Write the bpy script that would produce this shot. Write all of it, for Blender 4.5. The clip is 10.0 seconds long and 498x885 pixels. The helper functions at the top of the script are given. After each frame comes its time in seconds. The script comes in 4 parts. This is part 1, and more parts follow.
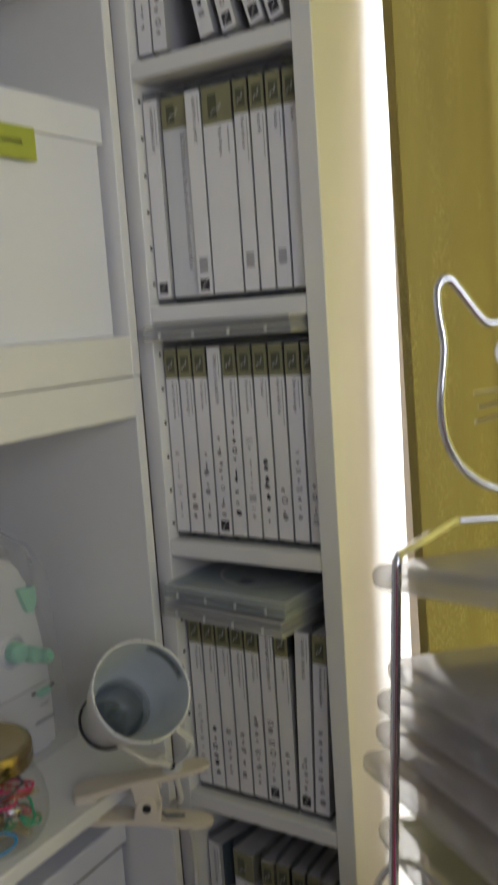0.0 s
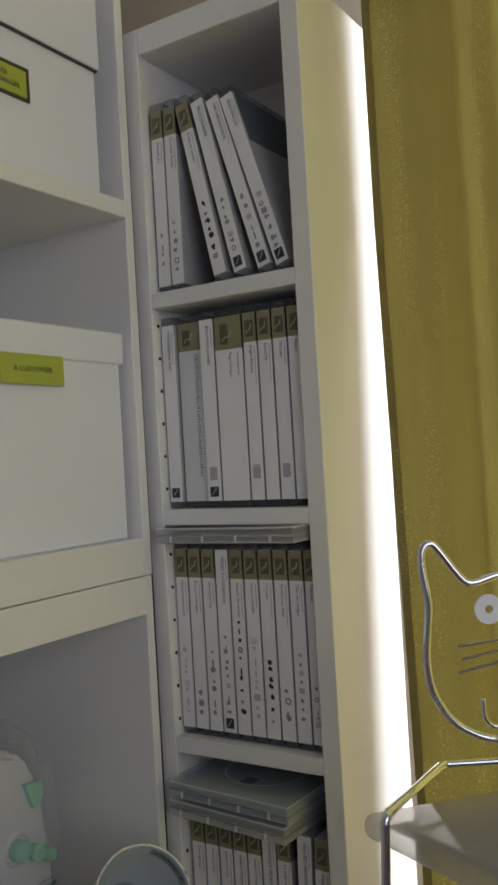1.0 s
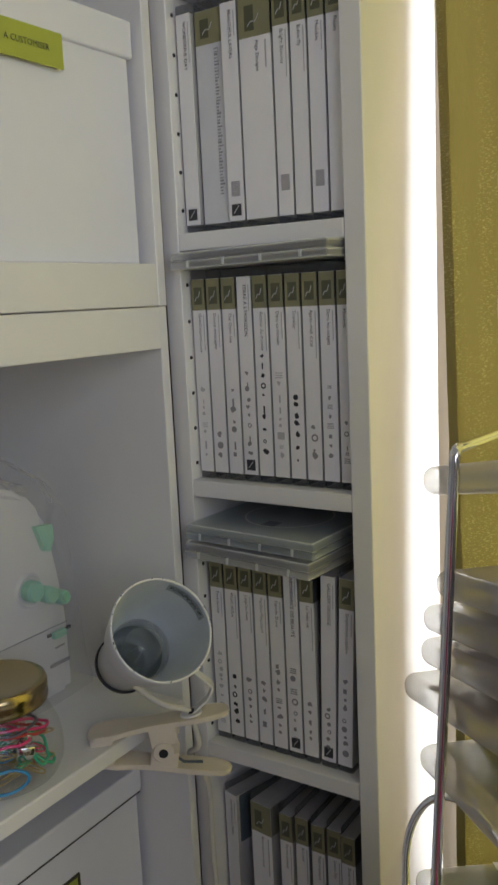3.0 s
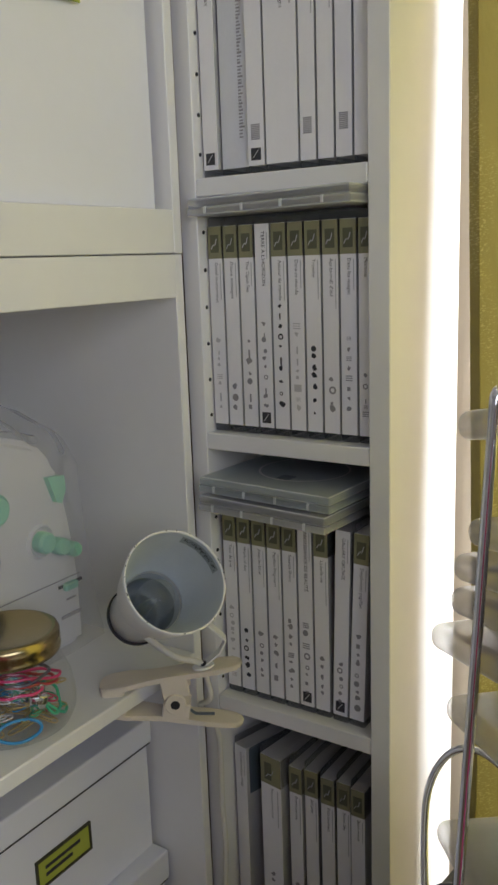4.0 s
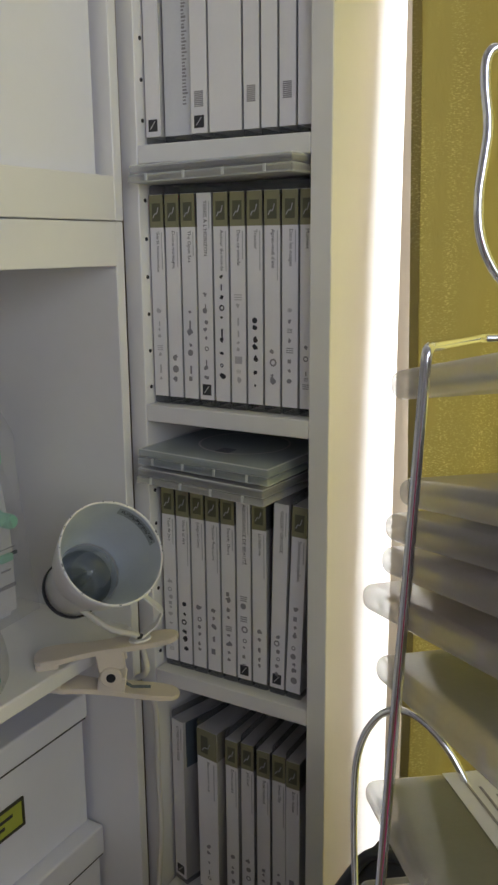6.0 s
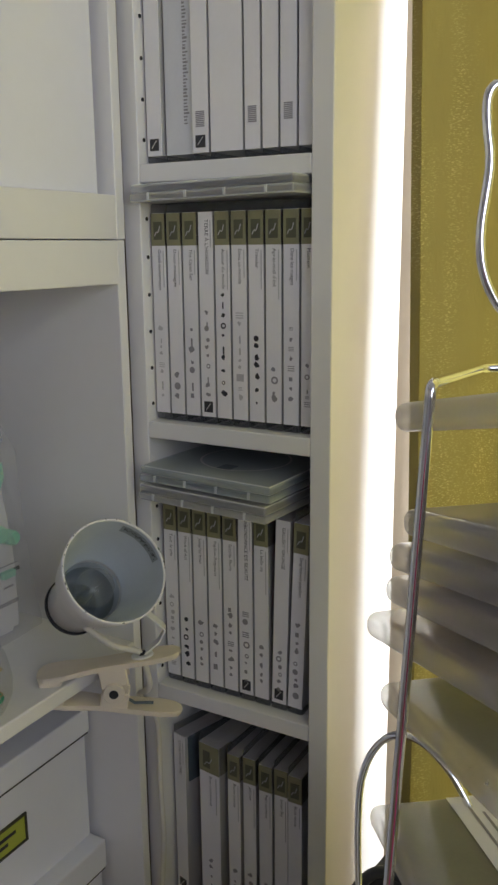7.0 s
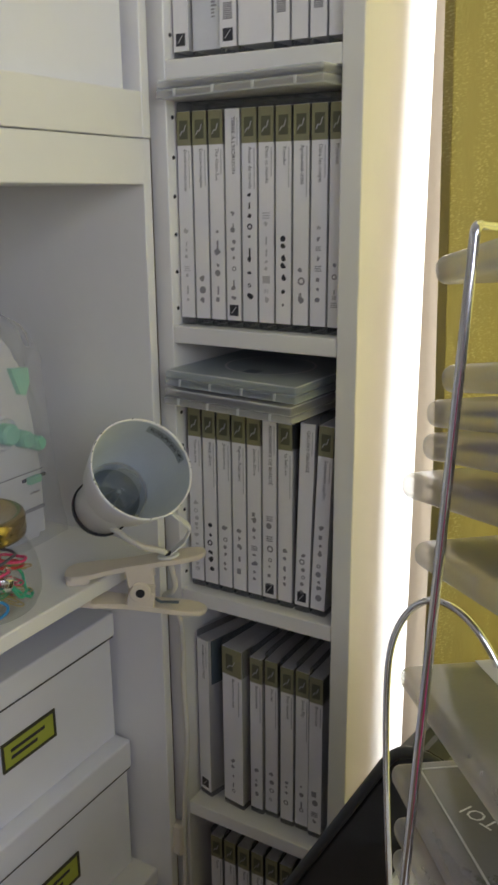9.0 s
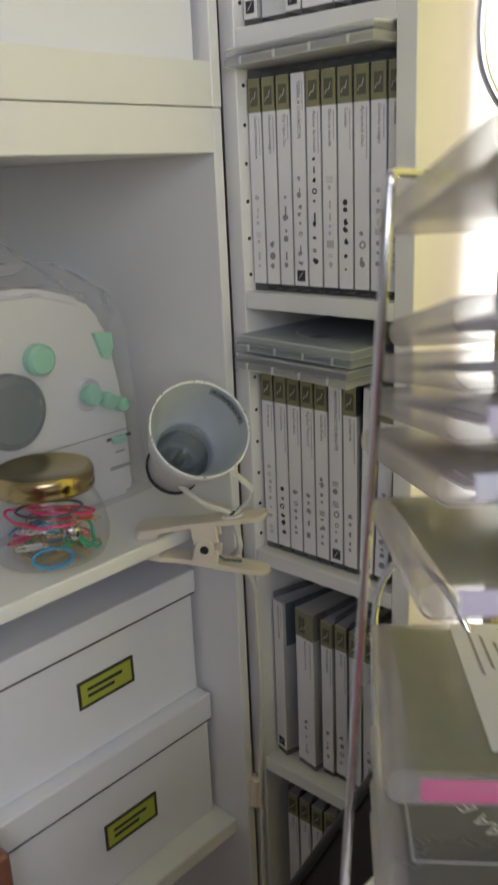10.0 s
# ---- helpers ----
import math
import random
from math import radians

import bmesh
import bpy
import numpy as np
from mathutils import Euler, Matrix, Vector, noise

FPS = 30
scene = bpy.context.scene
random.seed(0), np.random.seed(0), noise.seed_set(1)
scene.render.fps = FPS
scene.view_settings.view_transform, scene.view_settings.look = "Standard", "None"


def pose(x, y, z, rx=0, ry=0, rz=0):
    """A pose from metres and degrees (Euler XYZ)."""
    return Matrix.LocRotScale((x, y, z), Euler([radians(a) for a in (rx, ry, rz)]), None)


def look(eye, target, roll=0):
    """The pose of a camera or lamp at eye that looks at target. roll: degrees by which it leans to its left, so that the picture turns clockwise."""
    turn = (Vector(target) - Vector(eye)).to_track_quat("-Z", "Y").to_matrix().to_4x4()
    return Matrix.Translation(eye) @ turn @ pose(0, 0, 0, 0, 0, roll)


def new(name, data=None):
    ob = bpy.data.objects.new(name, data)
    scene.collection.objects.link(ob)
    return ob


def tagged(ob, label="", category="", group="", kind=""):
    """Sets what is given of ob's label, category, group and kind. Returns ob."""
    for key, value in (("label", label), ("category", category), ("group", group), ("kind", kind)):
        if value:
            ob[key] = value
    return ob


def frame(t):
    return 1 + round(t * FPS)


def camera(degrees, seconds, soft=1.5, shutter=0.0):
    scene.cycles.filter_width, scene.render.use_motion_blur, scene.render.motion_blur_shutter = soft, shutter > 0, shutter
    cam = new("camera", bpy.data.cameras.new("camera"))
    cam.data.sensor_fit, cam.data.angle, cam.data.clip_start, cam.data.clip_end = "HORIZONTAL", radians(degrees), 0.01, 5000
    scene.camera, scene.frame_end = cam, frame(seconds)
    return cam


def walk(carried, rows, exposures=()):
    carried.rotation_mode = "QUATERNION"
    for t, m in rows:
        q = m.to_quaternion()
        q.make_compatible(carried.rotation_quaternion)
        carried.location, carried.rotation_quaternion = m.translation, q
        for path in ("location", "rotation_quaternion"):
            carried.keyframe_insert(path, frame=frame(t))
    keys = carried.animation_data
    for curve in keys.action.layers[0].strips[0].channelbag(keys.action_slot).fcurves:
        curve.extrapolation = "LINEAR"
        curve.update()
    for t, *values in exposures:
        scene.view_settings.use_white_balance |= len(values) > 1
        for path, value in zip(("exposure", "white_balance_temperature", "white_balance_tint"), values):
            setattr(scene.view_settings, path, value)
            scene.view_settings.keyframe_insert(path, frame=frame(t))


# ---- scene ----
cam = camera(32.4, 10.0, 2.5, 0.5)
PATH = [
    (0, (0.489, -0.626, 1.22), (-0.563, 1.05, 0.933), -3.9),
    (0.5, (0.5, -0.644, 1.262), (-0.557, 1.051, 1.178), -2.9),
    (1, (0.518, -0.659, 1.283), (-0.547, 1.033, 1.316), -3.3),
    (1.5, (0.505, -0.664, 1.283), (-0.566, 1.024, 1.356), -3.5),
    (2, (0.491, -0.631, 1.255), (-0.593, 1.049, 1.293), -3.4),
    (2.5, (0.469, -0.614, 1.194), (-0.62, 1.05, 0.983), -3.3),
    (3, (0.464, -0.611, 1.177), (-0.618, 1.039, 0.848), -2.7),
    (4.5, (0.445, -0.608, 1.16), (-0.617, 1.029, 0.722), -1.3),
    (5, (0.449, -0.607, 1.153), (-0.553, 1.068, 0.718), -0.6),
    (5.5, (0.454, -0.604, 1.151), (-0.521, 1.083, 0.7), -0.4),
    (7, (0.451, -0.607, 1.167), (-0.518, 1.086, 0.724), -0.6),
    (7.5, (0.454, -0.602, 1.169), (-0.525, 1.082, 0.716), -1.0),
    (8, (0.456, -0.601, 1.165), (-0.523, 1.081, 0.705), -0.9),
    (8.5, (0.455, -0.625, 1.141), (-0.52, 1.055, 0.667), -0.8),
    (9, (0.447, -0.624, 1.128), (-0.532, 1.03, 0.575), -0.5),
    (9.5, (0.466, -0.609, 1.145), (-0.656, 0.942, 0.564), -1.1),
    (10, (0.536, -0.577, 1.118), (-0.768, 0.818, 0.524), -2.5),
]
walk(cam, [(t, look(eye, target, roll)) for t, eye, target, roll in PATH],
     [(0, -0.05), (0.5, -0.4), (1, -0.45), (1.5, -0.2), (2, -0.15), (2.5, -0.15), (3, 0), (4.5, 0.20), (5.5, 0.13), (8, 0.12), (9, 0.34), (9.5, 0.5), (10, 0.5)])

# ---------------- light ----------------
world = bpy.data.worlds.new("sky")
scene.world = world
world.use_nodes = True
wn = world.node_tree.nodes
sky = wn.new("ShaderNodeTexSky")
sky.sky_type, sky.sun_disc = "NISHITA", False
sky.sun_elevation, sky.sun_rotation = radians(40), radians(20)
wn["Background"].inputs["Strength"].default_value = 0.12
world.node_tree.links.new(sky.outputs[0], wn["Background"].inputs["Color"])


def area_lamp(name, m, w, h, power, colour):
    data = bpy.data.lights.new(name, "AREA")
    data.shape, data.size, data.size_y, data.energy, data.color = "RECTANGLE", w, h, power, colour
    ob = new(name, data)
    ob.matrix_world = m
    return ob


# daylight entering behind the curtain: straight on, and slanting in along the wall
area_lamp("window_daylight", pose(1.28, 0.20, 1.58, 90, 0, 180), 1.3, 1.2, 0.7, (0.97, 0.98, 1.0))
# the slanting one stands free behind the curtain, added to whiten the tower's side
area_lamp("window_side_daylight", pose(0.80, 0.050, 1.40, 90, 0, 90), 0.25, 1.6, 21.5, (0.98, 0.99, 1.0))
# daylight through the room's other window
area_lamp("room_window_daylight", pose(1.48, -1.17, 1.50, 90, 0, 86), 1.2, 0.9, 10.2, (0.82, 0.845, 1.0))

# ---------------- materials ----------------
mats = {}


def mat(name, colour, rough=0.5, metal=0.0, var=0.06, scale=12.0, bump=0.0, bump_scale=200.0, spec=0.5, stretch=(1, 1, 1), speckle=0.0):
    """Principled surface whose colour varies at two scales, with fine relief."""
    m = bpy.data.materials.new(name)
    m.use_nodes = True
    nt = m.node_tree
    b = nt.nodes["Principled BSDF"]
    b.inputs["Roughness"].default_value, b.inputs["Metallic"].default_value = rough, metal
    b.inputs["Specular IOR Level"].default_value = spec
    tc = nt.nodes.new("ShaderNodeTexCoord")
    mp = nt.nodes.new("ShaderNodeMapping")
    mp.inputs["Scale"].default_value = stretch
    nt.links.new(tc.outputs["Object"], mp.inputs[0])
    n1, n2 = nt.nodes.new("ShaderNodeTexNoise"), nt.nodes.new("ShaderNodeTexNoise")
    n1.inputs["Scale"].default_value, n2.inputs["Scale"].default_value = scale, scale * 14
    n1.inputs["Detail"].default_value, n2.inputs["Detail"].default_value = 4, 3
    for n in (n1, n2):
        nt.links.new(mp.outputs[0], n.inputs["Vector"])
    add = nt.nodes.new("ShaderNodeMath")
    add.operation = "MULTIPLY_ADD"
    add.inputs[1].default_value = 0.4 + speckle
    nt.links.new(n2.outputs[0], add.inputs[0])
    nt.links.new(n1.outputs[0], add.inputs[2])
    ramp = nt.nodes.new("ShaderNodeMapRange")
    ramp.inputs[1].default_value, ramp.inputs[2].default_value = 0.4, 1.0
    ramp.inputs[3].default_value, ramp.inputs[4].default_value = 1 - var, 1 + var
    nt.links.new(add.outputs[0], ramp.inputs[0])
    mix = nt.nodes.new("ShaderNodeVectorMath")
    mix.operation = "SCALE"
    mix.inputs[0].default_value = colour
    nt.links.new(ramp.outputs[0], mix.inputs["Scale"])
    nt.links.new(mix.outputs[0], b.inputs["Base Color"])
    if bump:
        n3 = nt.nodes.new("ShaderNodeTexNoise")
        n3.inputs["Scale"].default_value = bump_scale
        nt.links.new(mp.outputs[0], n3.inputs["Vector"])
        bp = nt.nodes.new("ShaderNodeBump")
        bp.inputs["Strength"].default_value, bp.inputs["Distance"].default_value = bump, 0.001
        nt.links.new(n3.outputs[0], bp.inputs["Height"])
        nt.links.new(bp.outputs[0], b.inputs["Normal"])
    mats[name] = m
    return m


def clear(name, colour, veil=0.4, rough=0.2, metal=0.0):
    """Clear or milky plastic and glass: see-through, with a glossy skin."""
    m = mat(name, colour, rough, metal, var=0.1, scale=30)
    nt = m.node_tree
    b, out = nt.nodes["Principled BSDF"], nt.nodes["Material Output"]
    tr, mx = nt.nodes.new("ShaderNodeBsdfTransparent"), nt.nodes.new("ShaderNodeMixShader")
    tr.inputs[0].default_value = (0.97, 0.97, 0.97, 1)
    lw, po, ad = nt.nodes.new("ShaderNodeLayerWeight"), nt.nodes.new("ShaderNodeMath"), nt.nodes.new("ShaderNodeMath")
    lw.inputs[0].default_value = 0.5
    po.operation = "POWER"
    po.inputs[1].default_value = 3.5
    nt.links.new(lw.outputs["Facing"], po.inputs[0])
    ad.operation, ad.use_clamp = "MULTIPLY_ADD", True
    ad.inputs[1].default_value, ad.inputs[2].default_value = 0.55, veil
    nt.links.new(po.outputs[0], ad.inputs[0])
    nt.links.new(ad.outputs[0], mx.inputs[0])
    nt.links.new(tr.outputs[0], mx.inputs[1])
    nt.links.new(b.outputs[0], mx.inputs[2])
    nt.links.new(mx.outputs[0], out.inputs[0])
    return m


def milky(name, colour, veil, rough=0.2, through_light=0.70):
    """Clear plastic with a faint haze that is lit from both sides."""
    m = clear(name, colour, veil, rough)
    nt = m.node_tree
    mx = next(n for n in nt.nodes if n.bl_idname == "ShaderNodeMixShader")
    tl, half = nt.nodes.new("ShaderNodeBsdfTranslucent"), nt.nodes.new("ShaderNodeMixShader")
    tl.inputs[0].default_value = (*colour, 1)
    half.inputs[0].default_value = through_light
    nt.links.new(nt.nodes["Principled BSDF"].outputs[0], half.inputs[1])
    nt.links.new(tl.outputs[0], half.inputs[2])
    nt.links.new(half.outputs[0], mx.inputs[2])
    return m


WHITE = mat("white_foil", (0.80, 0.795, 0.78), 0.38, var=0.025, scale=5, bump=0.03, bump_scale=500)
SIDE = WHITE
PAPER = mat("white_paper", (0.83, 0.82, 0.83), 0.55, var=0.03, scale=20)
PAPER_GREY = mat("greyish_paper", (0.66, 0.67, 0.70), 0.45, var=0.06, scale=30)
CARD = mat("white_cardboard", (0.79, 0.80, 0.87), 0.6, var=0.02, scale=6, bump=0.05, bump_scale=300)
OLIVE = mat("olive_print", (0.255, 0.245, 0.135), 0.5, var=0.08, scale=60)
LIME = mat("lime_label", (0.42, 0.47, 0.07), 0.5, var=0.05, scale=60)
INK = mat("black_ink", (0.035, 0.035, 0.04), 0.5)
TITLEINK = mat("dark_grey_ink", (0.11, 0.11, 0.12), 0.5)
GREYINK = mat("grey_ink", (0.30, 0.29, 0.30), 0.5)
PALEINK = mat("pale_ink", (0.52, 0.51, 0.52), 0.5)
HOLE = mat("hole_shade", (0.03, 0.03, 0.03), 0.8)
CHROME = mat("chrome", (0.80, 0.80, 0.82), 0.09, 1.0, var=0.03)
GOLD = mat("gold_lid", (0.47, 0.37, 0.19), 0.2, 1.0, var=0.08, scale=20)
FRAME = mat("dark_metal_frame", (0.085, 0.085, 0.055), 0.4, 0.5, var=0.15, scale=60)
STICKER = mat("grey_sticker", (0.30, 0.34, 0.36), 0.5, var=0.2, scale=160)
# cloth of the added chair, magenta so that it reflects in the rack wire
ROSE = mat("reflection_magenta_cloth", (0.55, 0.03, 0.15), 0.8, var=0.12, scale=30, bump=0.4)
BRASS = mat("dull_brass", (0.36, 0.32, 0.20), 0.4, 0.9, var=0.1)
LAMPWHITE = mat("lamp_enamel", (0.86, 0.86, 0.86), 0.3, var=0.03, scale=40)
SOCKET = mat("socket_grey", (0.24, 0.28, 0.30), 0.4)
CREAM = mat("cream_plastic", (0.73, 0.66, 0.56), 0.45, var=0.05, scale=40)
CORD = mat("cream_cord", (0.72, 0.70, 0.64), 0.5)
RUBBER = mat("black_rubber", (0.02, 0.02, 0.022), 0.5)
BLACK = mat("black_plastic", (0.034, 0.038, 0.038), 0.42, var=0.15, scale=20, bump=0.1)
MINT = mat("mint_plastic", (0.30, 0.62, 0.45), 0.4, var=0.05)
MACHINE = mat("machine_white", (0.66, 0.655, 0.66), 0.4, var=0.03, scale=10)
GREYDARK = mat("machine_grey", (0.10, 0.13, 0.15), 0.45, var=0.1)
WALL = mat("beige_wall", (0.52, 0.45, 0.36), 0.85, var=0.05, scale=8, bump=0.4, bump_scale=120)
WALLPALE = mat("pale_wall", (0.74, 0.73, 0.76), 0.85, var=0.05, scale=8, bump=0.2)
WALLDARK = mat("taupe_wall", (0.30, 0.28, 0.27), 0.85, var=0.05, scale=8, bump=0.2)
CEIL = mat("ceiling_paint", (0.75, 0.74, 0.72), 0.9, var=0.03)
FLOOR = mat("floor_laminate", (0.32, 0.22, 0.14), 0.4, var=0.15, scale=6, stretch=(1, 8, 1))
WOOD = mat("brown_wood", (0.22, 0.09, 0.06), 0.4, var=0.15, scale=14)
CASE = clear("case_plastic", (0.17, 0.18, 0.18), 0.28, 0.14)
MILKY = milky("milky_case", (0.76, 0.73, 0.74), 0.29, 0.08, 0.42)
LIE = milky("lying_case_plastic", (0.84, 0.85, 0.86), 0.36, 0.10, 0.5)
LIE_BLUE = milky("lying_case_bluish_plastic", (0.76, 0.84, 0.87), 0.36, 0.10, 0.5)
OLIVE_SHEET = milky("olive_film", (0.50, 0.52, 0.22), 0.62, 0.2, 0.75)
# pale plastic of the latches, also used for painted edge highlights
EDGE = milky("highlight_and_latch_plastic", (0.92, 0.94, 0.95), 0.60, 0.08, 0.4)
GREY_FILM = milky("grey_film", (0.62, 0.62, 0.64), 0.40, 0.3)
PEACH_FILM = milky("peach_film", (0.72, 0.62, 0.52), 0.55, 0.3)
MILKY_BLUE = milky("milky_sheet", (0.72, 0.74, 0.78), 0.25, 0.2)
REFLECTOR = mat("lamp_reflector_bluish", (0.56, 0.61, 0.66), 0.35, var=0.06, scale=40)
GLASS = clear("jar_glass", (0.80, 0.86, 0.84), 0.035, 0.03, 0.6)
BAG = milky("plastic_bag", (0.78, 0.78, 0.80), 0.16, 0.24, 0.3)
BULB = clear("bulb_glass", (0.75, 0.78, 0.80), 0.08, 0.04, 0.4)
MAGENTA = mat("magenta_print", (0.70, 0.05, 0.22), 0.45)
LILAC = mat("lilac_paper", (0.74, 0.66, 0.76), 0.5)
TEAL = mat("teal_print", (0.25, 0.55, 0.50), 0.5)
DARKOLIVE = mat("dark_olive_print", (0.10, 0.10, 0.055), 0.45)
CLIPS = [mat("paperclip_" + n, c, 0.3, 0.0) for n, c in (("pink", (0.75, 0.04, 0.18)), ("red", (0.55, 0.03, 0.03)), ("blue", (0.03, 0.30, 0.60)), ("green", (0.03, 0.40, 0.22)), ("gold", (0.50, 0.38, 0.14)), ("dark", (0.10, 0.08, 0.10)), ("white", (0.75, 0.75, 0.72)))]


def curtain_cloth(name, colour):
    """Woven cloth that lets part of the light through, with shiny slubs along the weft."""
    m = mat(name, colour, 0.8, var=0.13, scale=6, bump=0.5, bump_scale=420, spec=0.2, stretch=(1.0, 1.0, 0.3))
    nt = m.node_tree
    b, out = nt.nodes["Principled BSDF"], nt.nodes["Material Output"]
    tl, mx = nt.nodes.new("ShaderNodeBsdfTranslucent"), nt.nodes.new("ShaderNodeMixShader")
    tl.inputs[0].default_value = (0.54, 0.495, 0.145, 1)
    mx.inputs[0].default_value = 0.23
    tc = nt.nodes.new("ShaderNodeTexCoord")

    def grain(scales, detail):
        mp, n = nt.nodes.new("ShaderNodeMapping"), nt.nodes.new("ShaderNodeTexNoise")
        mp.inputs["Scale"].default_value = scales
        n.inputs["Scale"].default_value, n.inputs["Detail"].default_value = 1.0, detail
        nt.links.new(tc.outputs["Object"], mp.inputs[0])
        nt.links.new(mp.outputs[0], n.inputs["Vector"])
        return n

    def between(n, lo, hi):
        r = nt.nodes.new("ShaderNodeMapRange")
        r.inputs[1].default_value, r.inputs[2].default_value = lo, hi
        nt.links.new(n.outputs[0], r.inputs[0])
        return r

    # short shiny threads, gathered in upright bands
    slub = between(grain((430, 430, 980), 2), 0.53, 0.68)
    band = between(grain((42, 42, 2.5), 2), 0.47, 0.64)
    mul = nt.nodes.new("ShaderNodeMath")
    mul.operation = "MULTIPLY"
    nt.links.new(slub.outputs[0], mul.inputs[0])
    nt.links.new(band.outputs[0], mul.inputs[1])
    tint = nt.nodes.new("ShaderNodeMix")
    tint.data_type = "RGBA"
    tint.inputs[7].default_value = (0.66, 0.58, 0.33, 1)
    nt.links.new(b.inputs["Base Color"].links[0].from_socket, tint.inputs[6])
    nt.links.new(mul.outputs[0], tint.inputs[0])
    nt.links.new(tint.outputs[2], b.inputs["Base Color"])
    gloss = nt.nodes.new("ShaderNodeMapRange")
    gloss.inputs[3].default_value, gloss.inputs[4].default_value = 0.8, 0.35
    nt.links.new(mul.outputs[0], gloss.inputs[0])
    nt.links.new(gloss.outputs[0], b.inputs["Roughness"])
    nt.links.new(b.outputs[0], mx.inputs[1])
    nt.links.new(tl.outputs[0], mx.inputs[2])
    nt.links.new(mx.outputs[0], out.inputs[0])
    return m


CURTAIN = curtain_cloth("ochre_curtain_cloth", (0.36, 0.30, 0.145))


# ---------------- mesh helpers ----------------
def bm_new():
    return bmesh.new()


def add_box(bm, x0, x1, y0, y1, z0, z1, bevel=0.0, m=None, seg=1):
    """A box, with bevelled edges if asked, added to bm."""
    tmp = bmesh.new()
    bmesh.ops.create_cube(tmp, size=1)
    for v in tmp.verts:
        v.co = Vector(((x0 + x1) / 2 + v.co.x * (x1 - x0), (y0 + y1) / 2 + v.co.y * (y1 - y0), (z0 + z1) / 2 + v.co.z * (z1 - z0)))
    if bevel:
        bmesh.ops.bevel(tmp, geom=tmp.edges[:], offset=bevel, segments=seg, affect="EDGES", profile=0.5)
    return merge(bm, tmp, m)


def merge(bm, tmp, m=None):
    if m is not None:
        tmp.transform(m)
    me = bpy.data.meshes.new("tmp")
    tmp.to_mesh(me)
    tmp.free()
    bm.from_mesh(me)
    bpy.data.meshes.remove(me)
    return bm


def box(*a, **k):
    return add_box(bmesh.new(), *a, **k)


def lathe(profile, n=40, bm=None, m=None):
    """A turned form from (radius, height) pairs, about z."""
    tmp = bmesh.new()
    rings = []
    for r, z in profile:
        rings.append([tmp.verts.new((r * math.cos(2 * math.pi * i / n), r * math.sin(2 * math.pi * i / n), z)) for i in range(n)] if r > 1e-5 else [tmp.verts.new((0, 0, z))])
    for a, b in zip(rings, rings[1:]):
        for i in range(n):
            j = (i + 1) % n
            if len(a) == 1 and len(b) > 1:
                tmp.faces.new((a[0], b[i], b[j]))
            elif len(b) == 1 and len(a) > 1:
                tmp.faces.new((a[i], a[j], b[0]))
            elif len(a) > 1:
                tmp.faces.new((a[i], a[j], b[j], b[i]))
    bmesh.ops.recalc_face_normals(tmp, faces=tmp.faces[:])
    return merge(bm if bm is not None else bmesh.new(), tmp, m)


def tube(points, r, n=10, bm=None, closed=False, smooth=0):
    """A wire of round section along points; smooth rounds the corners."""
    pts = [Vector(p) for p in points]
    for _ in range(smooth):
        out = [] if closed else [pts[0]]
        pairs = list(zip(pts, pts[1:])) + ([(pts[-1], pts[0])] if closed else [])
        for a, b in pairs:
            out += [a.lerp(b, 0.25), a.lerp(b, 0.75)]
        if not closed:
            out.append(pts[-1])
        pts = out
    bm = bm if bm is not None else bmesh.new()
    rings = []
    up = None
    for i, p in enumerate(pts):
        a = pts[i - 1] if i or closed else p
        b = pts[(i + 1) % len(pts)] if i < len(pts) - 1 or closed else p
        d = (b - a).normalized()
        if up is None:
            up = d.orthogonal().normalized()
        up = (up - d * up.dot(d)).normalized()
        side = d.cross(up)
        rings.append([bm.verts.new(p + r * (math.cos(2 * math.pi * k / n) * up + math.sin(2 * math.pi * k / n) * side)) for k in range(n)])
    last = list(zip(rings, rings[1:])) + ([(rings[-1], rings[0])] if closed else [])
    for a, b in last:
        for k in range(n):
            bm.faces.new((a[k], a[(k + 1) % n], b[(k + 1) % n], b[k]))
    if not closed:
        bm.faces.new(rings[0][::-1])
        bm.faces.new(rings[-1])
    return bm


def finish(name, bm, material, smooth=False):
    me = bpy.data.meshes.new(name)
    bmesh.ops.recalc_face_normals(bm, faces=bm.faces[:])
    bm.to_mesh(me)
    bm.free()
    if smooth:
        for p in me.polygons:
            p.use_smooth = True
    me.materials.append(material)
    return new(name, me)


def part(name, bm, material, parent, label="", smooth=False):
    """One mesh object under a thing or a part."""
    ob = finish(name, bm, material, smooth)
    ob.parent = parent
    if label:
        tagged(ob, label)
    return ob


def thing(name, label, category, group="", m=None):
    ob = new(name)
    ob.empty_display_size = 0.02
    if m is not None:
        ob.matrix_world = m
    return tagged(ob, label, category, group)


def setting(name, bm, material, label):
    return tagged(finish(name, bm, material), label, name.split("_")[0], kind="structure")


def lettering(text, size):
    """The built-in font's letters as a flat bmesh in the xy plane, from x=0 on, middle at y=0."""
    cu = bpy.data.curves.new("letters", "FONT")
    cu.body, cu.size, cu.align_y, cu.resolution_u = text, size, "CENTER", 2
    ob = new("letters", cu)
    bpy.context.view_layer.update()
    me = bpy.data.meshes.new_from_object(ob.evaluated_get(bpy.context.evaluated_depsgraph_get()))
    bm = bmesh.new()
    bm.from_mesh(me)
    bpy.data.objects.remove(ob)
    bpy.data.meshes.remove(me)
    bpy.data.curves.remove(cu)
    return bm


